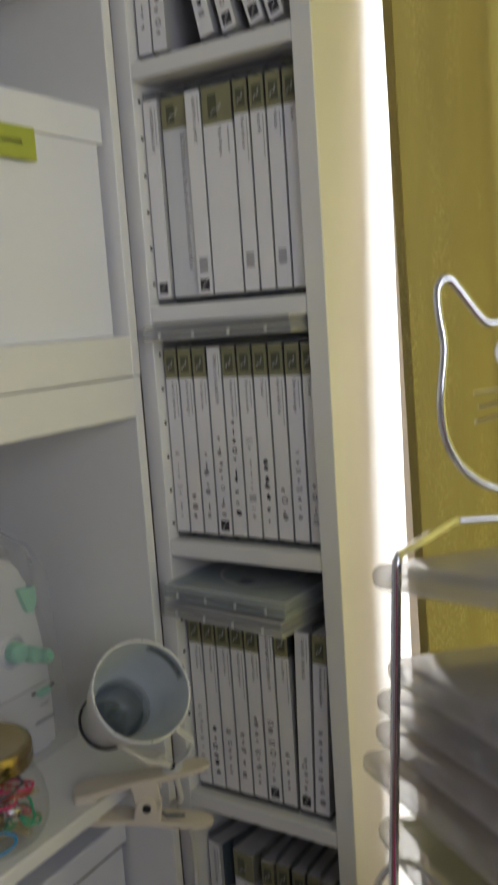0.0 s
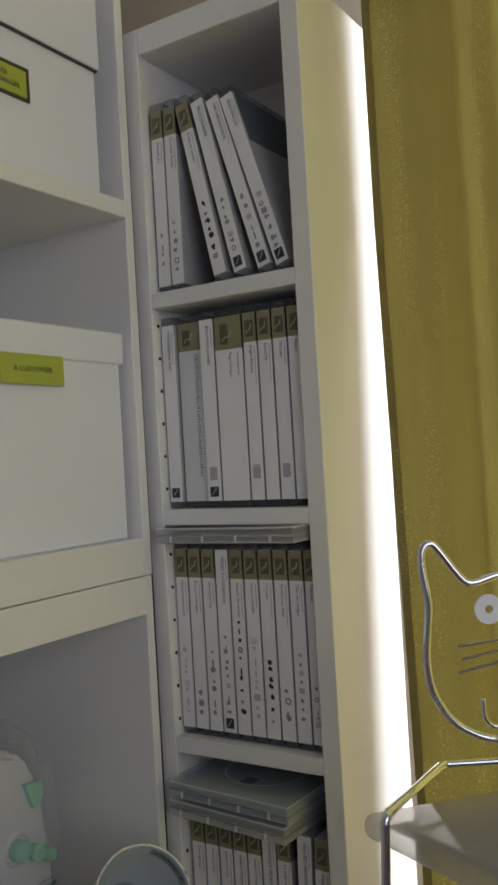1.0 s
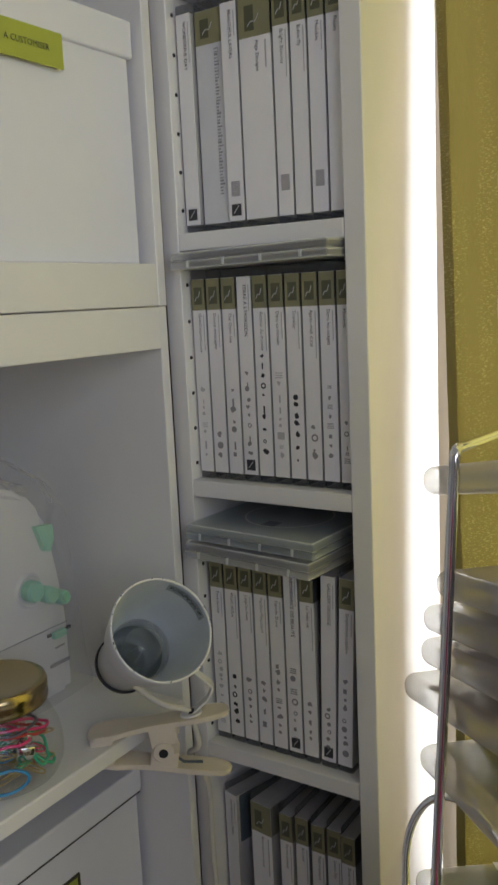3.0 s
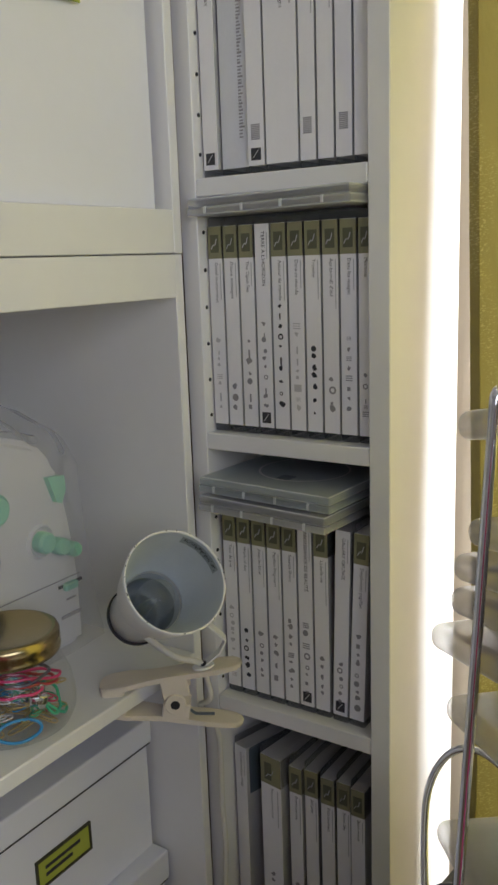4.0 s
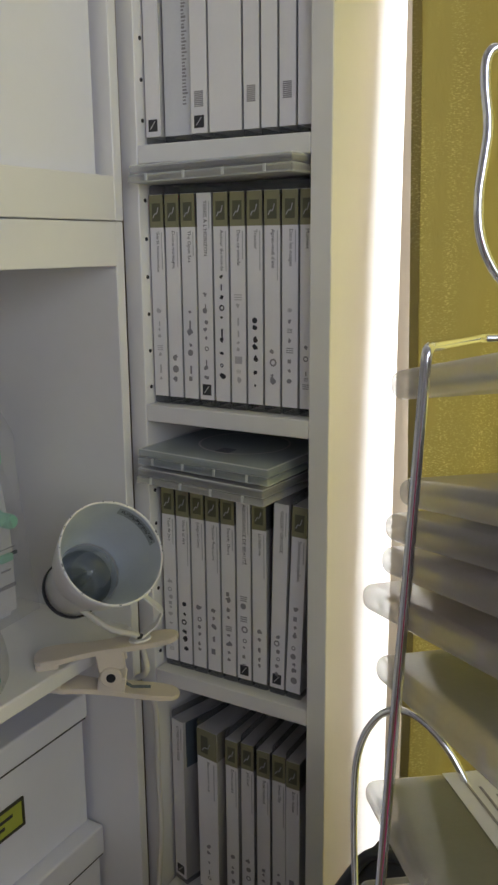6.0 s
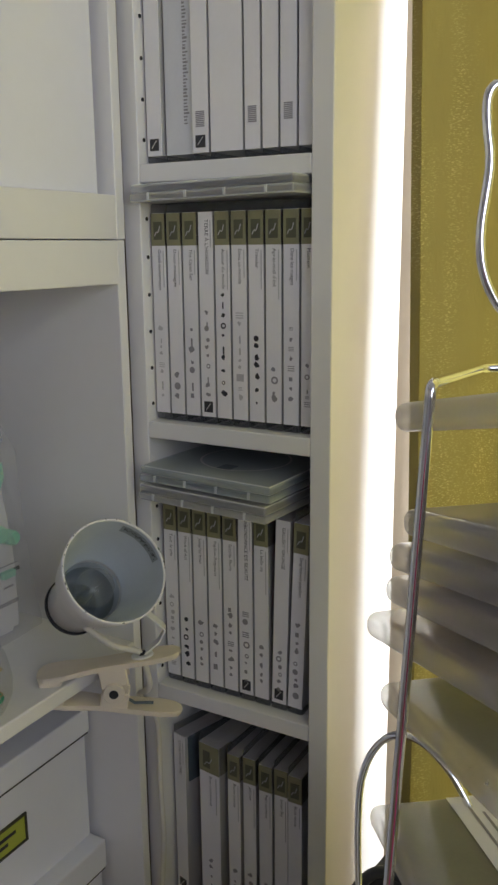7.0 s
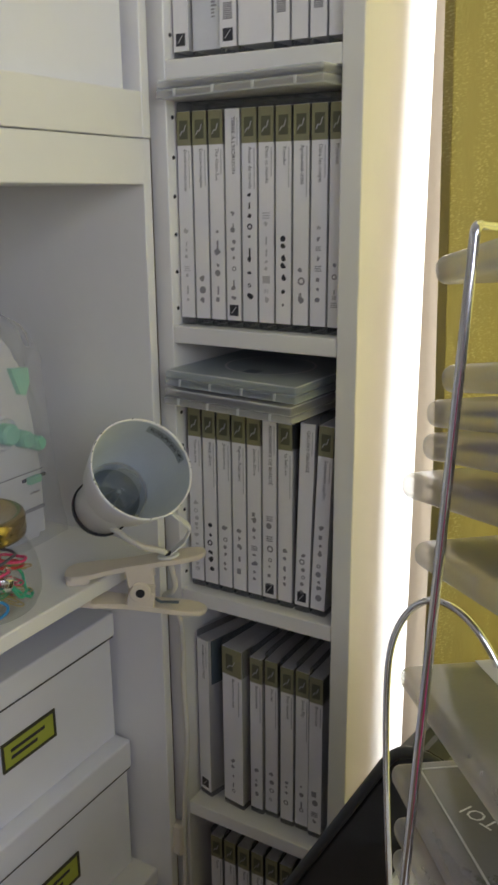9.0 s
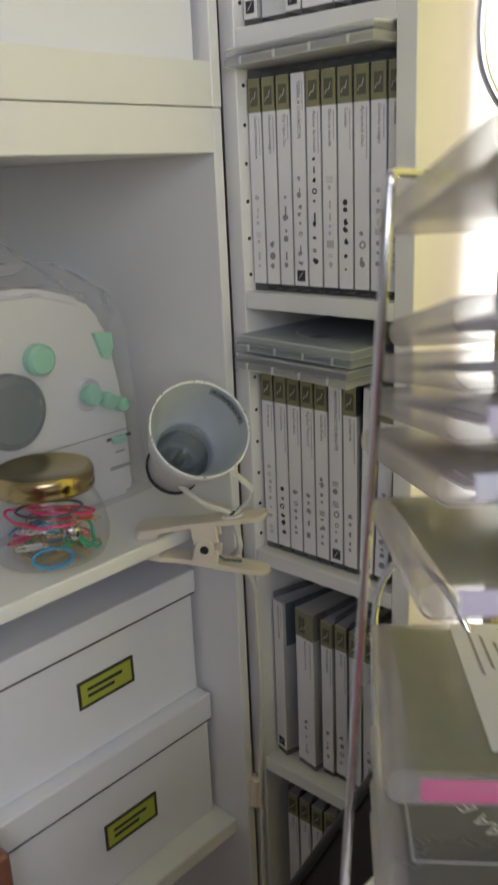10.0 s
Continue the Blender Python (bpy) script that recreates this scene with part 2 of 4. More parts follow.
# ---------------- room ----------------
setting("floor", box(-0.45, 2.1, -2.6, 0.6, -0.05, 0.0), FLOOR, "brown laminate floor of the room")
setting("ceiling", box(-0.45, 2.5, -2.6, 0.6, 2.5, 2.55), CEIL, "white painted ceiling")
wb = box(-0.45, 0.62, 0.165, 0.27, 0.0, 2.5)
add_box(wb, 1.95, 2.5, 0.165, 0.27, 0.0, 2.5)
add_box(wb, 0.62, 1.95, 0.165, 0.27, 0.0, 0.95)
add_box(wb, 0.62, 1.95, 0.165, 0.27, 2.2, 2.5)
setting("wall_north", wb, WALL, "beige textured wall with a window opening")
setting("wall_west", box(-0.50, -0.45, -2.6, 0.27, 0.0, 2.5), WALLDARK, "plain wall behind the cabinet")
setting("wall_south", box(-0.45, 2.5, -2.65, -2.6, 0.0, 2.5), WALLPALE, "plain pale wall")
we = box(1.62, 1.70, -2.6, -1.64, 0.0, 2.5)
add_box(we, 1.62, 1.70, -0.40, 0.165, 0.0, 2.5)
add_box(we, 1.62, 1.70, -1.64, -0.40, 0.0, 1.0)
add_box(we, 1.62, 1.70, -1.64, -0.40, 2.0, 2.5)
setting("wall_east", we, WALLPALE, "plain pale wall with a window opening")
win = thing("window_1", "white framed window behind the ochre curtain", "window")
win["kind"] = "structure"
fr = box(0.62, 1.95, 0.235, 0.265, 0.95, 1.0)
add_box(fr, 0.62, 1.95, 0.235, 0.265, 2.15, 2.2)
add_box(fr, 0.62, 0.67, 0.235, 0.265, 1.0, 2.15)
add_box(fr, 1.90, 1.95, 0.235, 0.265, 1.0, 2.15)
part("window_frame", fr, WHITE, win)

# ---------------- cabinet along the west wall ----------------
CX = -0.011          # front plane of the cabinet
cab = thing("cabinet", "white foil-covered shelf cabinet with open compartments", "cabinet")
part("side_panel", box(-0.42, CX, -0.0185, -0.0075, 1.175, 2.3, 0.0008), WHITE, cab)
part("side_panel", box(-0.42, CX - 0.001, -0.0183, -0.0075, 0.05, 1.1745, 0.0008), WHITE, cab)
part("side_panel", box(-0.42, CX, -1.02, -1.004, 1.175, 2.3, 0.0008), WHITE, cab)
part("side_panel", box(-0.42, CX, -1.02, -1.004, 0.05, 1.1745, 0.0008), WHITE, cab)
part("back_panel", box(-0.43, -0.42, -1.02, -0.0075, 0.05, 2.3), WHITE, cab)
part("shelf", box(-0.42, CX, -1.004, -0.0187, 1.1752, 1.211, 0.0008), WHITE, cab)
part("top_panel", box(-0.42, CX, -1.004, -0.0185, 1.138, 1.1742, 0.0008), WHITE, cab)
part("shelf", box(-0.42, CX, -1.004, -0.0187, 1.520, 1.537, 0.0008), WHITE, cab)
part("shelf", box(-0.42, CX - 0.0005, -1.004, -0.0185, 0.7950, 0.8090, 0.0012), WHITE, cab)
part("shelf", box(-0.42, -0.030, -1.004, -0.0185, 0.412, 0.430, 0.0012), WHITE, cab)

# ---------------- narrow tower shelf ----------------
TW, TD, TT = 0.160, 0.150, 1.708      # inner width, depth, height
tower = thing("tower_shelf", "tall narrow white shelf tower full of stamp cases", "shelf")
part("side_panel", box(-0.0176, 0.0, 0.0, TD, 0.0, TT, 0.0008), WHITE, tower)
part("side_panel", box(TW, TW + 0.018, 0.0, TD, 0.0, TT, 0.0008), SIDE, tower)
part("back_panel", box(0.0005, TW - 0.0005, TD - 0.006, TD, 0.02, TT - 0.01), WHITE, tower)
SHELF_TOPS = [TT, 1.447, 1.236, 1.017, 0.761, 0.515, 0.285, 0.05]
for z in SHELF_TOPS:
    part("shelf", box(0.0004, TW - 0.0004, 0.0, TD - 0.0065, z - (0.026 if z == TT else 0.015), z, 0.0008), WHITE, tower)
for i in range(-14, 24):
    z = 1.0 + 0.032 * (10 - i)
    if 0.76 < z < 1.42 and min(abs(z - s + 0.008) for s in SHELF_TOPS) > 0.012:
        # near-black disc on the panel stands in for the shade inside a hole
        hb = lathe([(0.0, 0.0), (0.0017, 0.0), (0.0017, 0.0006)], 10, m=pose(0.0003, 0.008, z, 0, 90, 0))
        part("peg_hole", hb, HOLE, tower)

# ---------------- stamp cases ----------------
CD = 0.128
CASE_LABEL = "white-sleeved clear plastic stamp case with an olive band"


def marks(rnd, w, z0, z1, tone, style):
    """Small printed pictures in a column on a spine."""
    bm = bmesh.new()
    z = z1
    c = w / 2
    while z > z0:
        s = min(w * 0.22, 0.0034) * rnd.uniform(0.5, 1.05)
        kind = rnd.choice("vvovrbvlvd")
        if kind in "od":
            lathe([(0, 0), (s, 0)] if kind == "o" else [(s * 0.55, 0), (s, 0)], 9, bm, pose(c + rnd.uniform(-1, 1) * 0.001, -0.0008, z, 90, 0, 0))
            z -= 2 * s
        elif kind == "r":
            add_box(bm, c - s, c + s * rnd.uniform(0.2, 1), -0.0008, -0.0004, z - s * 1.2, z + s * 0.6)
            z -= 1.8 * s
        elif kind == "b":
            for k in range(3):
                add_box(bm, c - s, c + s, -0.0008, -0.0004, z - k * s * 0.6, z - k * s * 0.6 + s * 0.22)
            z -= 2 * s
        elif kind == "l":
            add_box(bm, c - s * 0.2, c + s * 0.25, -0.0008, -0.0004, z - s * 2.2, z)
            z -= 2.4 * s
        else:
            vs = [bm.verts.new((c + dx * s, -0.0008, z + dz * s)) for dx, dz in [(math.cos(q * 0.7854 + 0.4) * rnd.uniform(0.35, 1.15), math.sin(q * 0.7854 + 0.4) * rnd.uniform(0.35, 1.15)) for q in range(8)]]
            bm.faces.new(vs)
            z -= 2 * s
        z -= rnd.uniform(0.001, 0.006)
    return bm


def stamp_case(m, w=0.0152, h=0.187, title="", band=True, logo_low=False, pics=(0.03, 0.07), tone=None, size=0.0045, sleeve=None, caps=False, seed=0, sub=True, cover=False, column=False, header=0.027, code=False, label=CASE_LABEL, group="stamp cases on the tower shelf"):
    """One upright case: spine towards -y, its lower left front corner at the origin of m."""
    rnd = random.Random(seed)
    c = thing("stamp_case", label, "stamp case", group)
    sh = box(0, w, 0.0, CD, 0, h, 0.0016, seg=2)
    part("shell", sh, CASE, c, "clear grey plastic shell")
    # ribs of the hinge at the top and bottom
    z0, z1 = 0.0065, h - 0.008
    part("sleeve", box(0.0007, w - 0.0007, -0.0003, CD - 0.002, z0, z1), sleeve or PAPER, c, "white printed paper sleeve")
    if band:
        part("olive_band", box(0.0007, w - 0.0007, -0.0006, 0.02, z1 - header, z1 - 0.0002), OLIVE, c)
        part("logo_box", box(w * 0.22, w * 0.22 + min(0.0085, w * 0.58), -0.0009, -0.0005, z1 - header + 0.005, z1 - 0.007), DARKOLIVE, c)
        lg = tube([(w * 0.3, -0.0011, z1 - header + 0.008), (w * 0.42, -0.0011, z1 - header + 0.012), (w * 0.55, -0.0011, z1 - header + 0.0105), (w * 0.66, -0.0011, z1 - header + 0.0165)], 0.0004, 5, smooth=1)
        part("emblem", lg, PALEINK, c)
        top = z1 - header - 0.003
    else:
        top = z1 - 0.006
    if title:
        tb = lettering(title, size)
        tb.transform(Matrix(((0, 1, 0, w * 0.56), (0, 0, 0, -0.0006), (-1, 0, 0, top), (0, 0, 0, 1))))
        part("title", tb, INK if caps else TITLEINK, c)
    if sub:
        ln = rnd.uniform(0.02, 0.045)
        part("small_print", box(w * 0.80, w * 0.84, -0.0007, -0.0003, top - ln, top - 0.001), PALEINK, c)
    if column:
        col = bmesh.new()
        for k in range(46):
            add_box(col, w * 0.68, w * rnd.uniform(0.76, 0.86), -0.0007, -0.0003, 0.03 + k * 0.0026, 0.03 + k * 0.0026 + rnd.uniform(0.0008, 0.0018))
        part("text_column", col, GREYINK, c)["kind"] = "stuff"
    if cover:
        part("cover_print", box(w - 0.0006, w + 0.0004, 0.004, CD - 0.006, z1 - 0.050, z1 - 0.001), GREYDARK, c, "dark printed cover")
        part("cover_sketch", tube([(w + 0.0003, 0.02, 0.07), (w + 0.0003, 0.05, 0.10), (w + 0.0003, 0.06, 0.08), (w + 0.0003, 0.09, 0.11)], 0.0006, 5, smooth=2), PALEINK, c)
    if pics:
        part("picture_print", marks(rnd, w, z0 + 0.012, z0 + pics[1], tone, 0), tone or GREYINK, c)["kind"] = "stuff"
    if logo_low:
        lb = box(w * 0.22, w * 0.78, -0.0008, -0.0003, z0 + 0.004, z0 + 0.0135)
        part("logo_box", lb, INK, c)
        part("emblem", tube([(w * 0.35, -0.001, z0 + 0.006), (w * 0.5, -0.001, z0 + 0.009), (w * 0.66, -0.001, z0 + 0.012)], 0.0004, 5), PALEINK, c)
    if code:
        cb = bmesh.new()
        for k in range(9):
            add_box(cb, w * 0.25, w * 0.75, -0.0008, -0.0003, z0 + 0.020 + k * 0.0014, z0 + 0.020 + k * 0.0014 + 0.0008)
        part("bar_code", cb, GREYINK, c)
    c.matrix_world = m
    return c


def row_of(x, y, z, items):
    """Upright cases side by side; each item: dict for stamp_case with x gap, depth, lean."""
    for k, it in enumerate(items):
        it = dict(it)
        x += it.pop("gap", 0.0)
        dy, lean, turn = it.pop("dy", 0.0), it.pop("lean", 0.0), it.pop("turn", 0.0)
        w = it.get("w", 0.0152)
        stamp_case(pose(x, y + dy, z, 0, lean, turn), seed=int(z * 1000) + k, **it)
        x += w + 0.0008
    return x


LEANING = "white-sleeved stamp case leaning against its neighbour"
ROW1_Z = 1.4475
row_of(0.003, 0.010, ROW1_Z, [
    dict(title="Chance of a", pics=(0.03, 0.05)),
    dict(title="Douceur florale", pics=(0.03, 0.06)),
])
for k, (x, lean, low, band) in enumerate(((0.071, -11.5, False, True), (0.093, -13.0, True, False), (0.119, -16.0, True, False), (0.1375, -17.0, True, False))):
    stamp_case(pose(x, 0.008 + 0.001 * k, ROW1_Z + 0.0001, 0, lean, 0), w=0.0150, title=("Perles du temps", "BELLE JOURNÉE", "NATURE SAUVAGE", "BEAU DÉCOR")[k], band=band, caps=not band, logo_low=low, pics=(0.03, 0.07), tone=INK if k == 0 else None, seed=k, cover=k == 3, label=LEANING)
row_of(0.0015, 0.011, 1.2365, [
    dict(w=0.0158, title="WONDERFUL DAY", band=False, caps=True, logo_low=True, pics=None, size=0.0046),
    dict(w=0.0280, title="", sleeve=PAPER_GREY, pics=None, dy=0.004, column=True, label="wide clear case with a greyish sleeve and olive label"),
    dict(w=0.0165, title="BEAUTIFUL LAYERS", band=False, caps=True, logo_low=True, pics=None, code=True, size=0.0044),
    dict(w=0.0310, title="Page Designs", pics=None, header=0.031, label="double-width white stamp case with an olive band"),
    dict(w=0.0150, title="Bright Blooms", pics=None, code=True),
    dict(w=0.0150, title="Butterfly", pics=None),
    dict(w=0.0150, title="Mailable", pics=None, code=True),
    dict(w=0.0150, title="Fleurs", pics=None),
])
ROW3 = [
    dict(title="Gentil monstrueux", pics=(0.03, 0.075), tone=PALEINK),
    dict(title="Douce montagne", pics=(0.03, 0.035)),
    dict(title="The Open Sea", pics=(0.03, 0.075)),
    dict(title="TERRE À L'HORIZON", band=False, caps=True, logo_low=True, pics=(0.03, 0.09), size=0.0048),
    dict(title="Autour du monde", pics=(0.03, 0.105), tone=INK),
    dict(title="Dans ce monde", pics=(0.03, 0.09), tone=PALEINK),
    dict(title="Traveler", pics=(0.03, 0.07), tone=INK),
    dict(title="Après-midi d'été", pics=(0.03, 0.045)),
    dict(title="Dans les nuages", pics=(0.03, 0.08)),
    dict(title="Moment", pics=(0.03, 0.05), w=0.0125),
]
row_of(0.0015, 0.012, 1.0175, ROW3)
ROW4 = [
    dict(title="Tout de joie", pics=(0.03, 0.08), tone=PALEINK),
    dict(title="Work of Art", pics=(0.03, 0.06), tone=INK),
    dict(title="Jusqu'au bout", pics=(0.03, 0.06)),
    dict(title="Papillon Potpourri", pics=(0.03, 0.06)),
    dict(title="Seaside Shore", pics=(0.03, 0.08)),
    dict(title="ABONDANCE DE BEAUTÉ", band=False, caps=True, logo_low=True, pics=(0.03, 0.08), size=0.0048),
    dict(title="La belle vie", pics=(0.03, 0.05)),
    dict(title="GALLERY GRUNGE", band=False, caps=True, logo_low=True, pics=(0.03, 0.05), gap=0.001, lean=1.6),
    dict(title="Simplement papillon", pics=(0.03, 0.08), lean=2.2),
]
row_of(0.004, 0.012, 0.7615, ROW4)
row_of(0.002, 0.020, 0.5155, [
    dict(title="LOVELY AS A TREE", band=False, caps=True, logo_low=True, pics=None, w=0.0175, turn=-15, h=0.192, cover=True),
    dict(title="Beau comme tout", pics=(0.03, 0.05), w=0.026, turn=-8, gap=0.013, dy=-0.002, header=0.03, h=0.192),
    dict(title="Bonne pensée", pics=(0.03, 0.045), turn=-3, gap=0.004),
    dict(title="Joli jour", pics=(0.03, 0.045), dy=0.002),
    dict(title="Petit moment", pics=(0.03, 0.045), dy=-0.001, gap=0.003),
    dict(title="Sweet Sky", pics=(0.03, 0.045)),
    dict(title="Bons voeux", pics=(0.03, 0.045), dy=-0.003),
])
row_of(0.012, 0.02, 0.2855, [dict(title="Fleurs", pics=(0.03, 0.05), gap=0.001) for _ in range(8)])


def lying_case(m, material, w, label):
    """A clear case lying flat on the upright ones, with a seam round its side and small latches."""
    c = thing("flat_stamp_case", label, "stamp case", "cases lying on the stamp cases")
    part("lower_shell", box(0, w, 0, 0.135, 0, 0.0066, 0.0016, seg=2), material, c)
    part("upper_shell", box(0.0006, w - 0.0006, 0.0006, 0.1344, 0.0070, 0.0138, 0.0018, seg=2), material, c)
    part("paper_insert", box(0.006, w - 0.006, 0.005, 0.13, 0.0062, 0.0068), PAPER, c)
    part("seam", box(0.001, w - 0.001, 0.0008, 0.134, 0.0066, 0.0070), CASE, c)
    part("logo_box", box(w * 0.46, w * 0.56, 0.03, 0.045, 0.0139, 0.0141), GREYDARK, c)
    part("printed_ring", lathe([(0.040, 0.0), (0.041, 0.0002), (0.042, 0.0)], 36, m=pose(w * 0.5, 0.07, 0.0139)), PALEINK, c)
    # pale beads laid along the edges in place of highlights
    for z in (0.0008, 0.0064, 0.0134):
        part("edge_highlight", tube([(0.002, 0.002, z), (w - 0.002, 0.002, z), (w - 0.002, 0.133, z), (0.002, 0.133, z)], 0.0008, 6, closed=True), EDGE, c, "pale bead standing in for the highlight on the plastic edge")
    for k in range(4):
        part("latch", box(w * (0.12 + 0.24 * k), w * (0.12 + 0.24 * k) + 0.0022, -0.0008, 0.001, 0.0012, 0.0068), EDGE, c)
    c.matrix_world = m
    return c


lying_case(pose(-0.0005, -0.014, 1.2048, 0, -0.8, -3), LIE, 0.157, "clear stamp case lying flat on upright cases")
lying_case(pose(0.0010, -0.020, 0.9500, 0, 0.6, -4), LIE, 0.134, "lower clear stamp case lying on upright cases")
lying_case(pose(0.0012, -0.018, 0.9665, 0, 0.6, -3), LIE_BLUE, 0.136, "upper bluish clear case lying on another case")

# ---------------- boxes ----------------


def storage_box(name, label, x, y0, y1, z0, z1, lid, depth=0.30, dark_slit=True, lip=0.004):
    """A cardboard box with a lid whose rim stands proud, front towards +x."""
    b = thing(name, label, "storage box", "white storage boxes")
    part("body", box(x - depth, x, y0 + 0.003, y1 - 0.003, z0, z1 - 0.008, 0.0015), CARD, b)
    part("lid", box(x - depth - lip, x + lip, y0, y1, z1 - lid, z1, 0.002, seg=2), CARD, b)
    # near-black strip along the lower edge of the lid
    if dark_slit:
        part("lid_dark_strip", box(x - 0.01, x + lip - 0.0012, y0 + 0.002, y1 - 0.002, z1 - lid - 0.0018, z1 - lid), INK, b, "dark strip under the lid")
    return b


def plate(parent, x, y0, y1, z0, z1, text="", framed=True, size=0.006):
    """A lime label on a box front (facing +x), in a metal frame or glued on."""
    lab = part("label", box(x, x + 0.0012, y0, y1, z0, z1), LIME, parent, "lime green paper label")
    if framed:
        fb = bmesh.new()
        t = 0.0028
        for a in ((y0 - t, y1 + t, z0 - t, z0), (y0 - t, y1 + t, z1, z1 + t), (y0 - t, y0, z0, z1), (y1, y1 + t, z0, z1)):
            add_box(fb, x, x + 0.0022, *a, 0.0004)
        part("label_frame", fb, FRAME, lab, "dark metal label frame")
    lines = text.split("\n")
    for k, ln in enumerate(lines if text else ()):
        tb = lettering(ln, size)
        wid = max(v.co.x for v in tb.verts)
        zc = (z0 + z1) / 2 + (len(lines) - 1 - 2 * k) * size * 0.55
        tb.transform(Matrix(((0, 0, 0, x + 0.0016), (1, 0, 0, (y0 + y1 - wid) / 2), (0, 1, 0, zc), (0, 0, 0, 1))))
        part("writing", tb, INK, lab)
    return lab


def bars(parent, x, y0, y1, z0, z1):
    """Two lines of unreadable small print as plain bars."""
    bm = bmesh.new()
    for k, f in ((0, 0.92), (1, 0.7)):
        zc = z1 - (z1 - z0) * (0.35 + 0.3 * k)
        add_box(bm, x + 0.0013, x + 0.0017, y0 + 0.008, y0 + 0.008 + (y1 - y0 - 0.016) * f, zc - 0.0016, zc + 0.0016)
    part("small_print", bm, INK, parent)["kind"] = "stuff"


b1 = storage_box("storage_box", "white cardboard box with lid and lime label", -0.024, -0.36, -0.0215, 1.2112, 1.4085, 0.030, dark_slit=False)
plate(b1, -0.0195, -0.178, -0.106, 1.3545, 1.3800, "A CUSTOMISER", framed=False, size=0.0064)
b2 = storage_box("storage_box", "white cardboard box with black-edged lid and framed label", -0.024, -0.42, -0.034, 1.5372, 1.740, 0.080, dark_slit=True)
l2 = plate(b2, -0.0238, -0.202, -0.128, 1.603, 1.627, "A RANGER\nBONS À ÉCHANGER", size=0.0064)
b3 = storage_box("storage_box", "white cardboard box with framed lime label", -0.073, -0.36, -0.022, 0.5845, 0.7275, 0.026)
l3 = plate(b3, -0.0728, -0.176, -0.114, 0.6405, 0.664)
bars(l3, -0.0728, -0.176, -0.114, 0.6405, 0.664)
b4 = storage_box("storage_box", "lower white cardboard box with framed lime label", -0.060, -0.36, -0.022, 0.4302, 0.5840, 0.032)
l4 = plate(b4, -0.0598, -0.172, -0.110, 0.481, 0.505)
bars(l4, -0.0598, -0.172, -0.110, 0.481, 0.505)

# ---------------- clip lamp ----------------
lamp = thing("clip_lamp", "white clip-on spot lamp clamped to the shelf edge", "lamp")
AX = Vector((0.745, -0.355, 0.57)).normalized()
RIM = Vector((0.0425, -0.107, 0.9205))
lm = Matrix.Translation(RIM) @ AX.to_track_quat("Z", "Y").to_matrix().to_4x4()
shade = part("shade", lathe([(0.0412, -0.003), (0.0414, -0.001), (0.0425, 0.0), (0.0432, -0.002), (0.0400, -0.020), (0.0352, -0.046), (0.0290, -0.060), (0.0265, -0.062)], 56, m=lm), LAMPWHITE, lamp, smooth=True)
# inner surface, bluish and darker than the enamel outside
part("reflector", lathe([(0.0413, -0.0020), (0.0386, -0.020), (0.0338, -0.044), (0.0306, -0.053), (0.0276, -0.059), (0.0254, -0.066), (0.0250, -0.074)], 56, m=lm), REFLECTOR, lamp, "pale bluish inner surface of the shade", smooth=True)
part("socket_housing", lathe([(0.0, -0.114), (0.021, -0.114), (0.0245, -0.111), (0.0262, -0.062), (0.0258, -0.058)], 40, m=lm), LAMPWHITE, lamp, smooth=True)
part("rubber_ring", lathe([(0.0250, -0.1085), (0.0266, -0.1075), (0.0266, -0.1035), (0.0253, -0.1025)], 40, m=lm), RUBBER, lamp)
part("socket", lathe([(0.0250, -0.074), (0.0236, -0.098), (0.014, -0.100), (0.013, -0.088), (0.0, -0.088)], 32, m=lm), SOCKET, lamp, "dark lamp socket deep in the shade", smooth=True)
part("bulb", lathe([(0.008, -0.090), (0.009, -0.080), (0.0130, -0.068), (0.0160, -0.057), (0.0164, -0.050), (0.0145, -0.042), (0.0095, -0.0368), (0.0045, -0.0352), (0.0, -0.0349)], 32, m=lm), BULB, lamp, "clear glass bulb", smooth=True)
part("filament_stem", lathe([(0.0055, -0.088), (0.0040, -0.066), (0.0022, -0.058), (0.0, -0.057)], 12, m=lm), SOCKET, lamp)
tag = bmesh.new()
for k in range(14):
    a0, a1 = radians(52 + k * 4.2), radians(52 + (k + 1) * 4.2)
    ring = [(r * math.cos(a), r * math.sin(a), z) for a, r, z in ((a0, 0.0403, -0.0045), (a1, 0.0403, -0.0045), (a1, 0.0389, -0.0135), (a0, 0.0389, -0.0135))]
    tag.faces.new([tag.verts.new(p) for p in ring])
tag.transform(lm @ pose(0, 0, 0, 0, 0, -50))
sticker = part("sticker", tag, STICKER, lamp, "grey printed warning sticker inside the shade")
prn = bmesh.new()
rs = random.Random(8)
for k in range(26):
    a0 = radians(4 + k * 2.05)
    a1 = a0 + radians(rs.uniform(0.8, 1.7))
    t0 = rs.uniform(0.15, 0.5)
    t1 = t0 + rs.uniform(0.15, 0.42)
    quad = [((0.0401 - 0.0014 * t) * math.cos(a), (0.0401 - 0.0014 * t) * math.sin(a), -0.0045 - 0.009 * t) for a, t in ((a0, t0), (a1, t0), (a1, t1), (a0, t1))]
    prn.faces.new([prn.verts.new(p) for p in quad])
prn.transform(lm)
part("sticker_print", prn, INK, sticker)["kind"] = "stuff"
chips = bmesh.new()
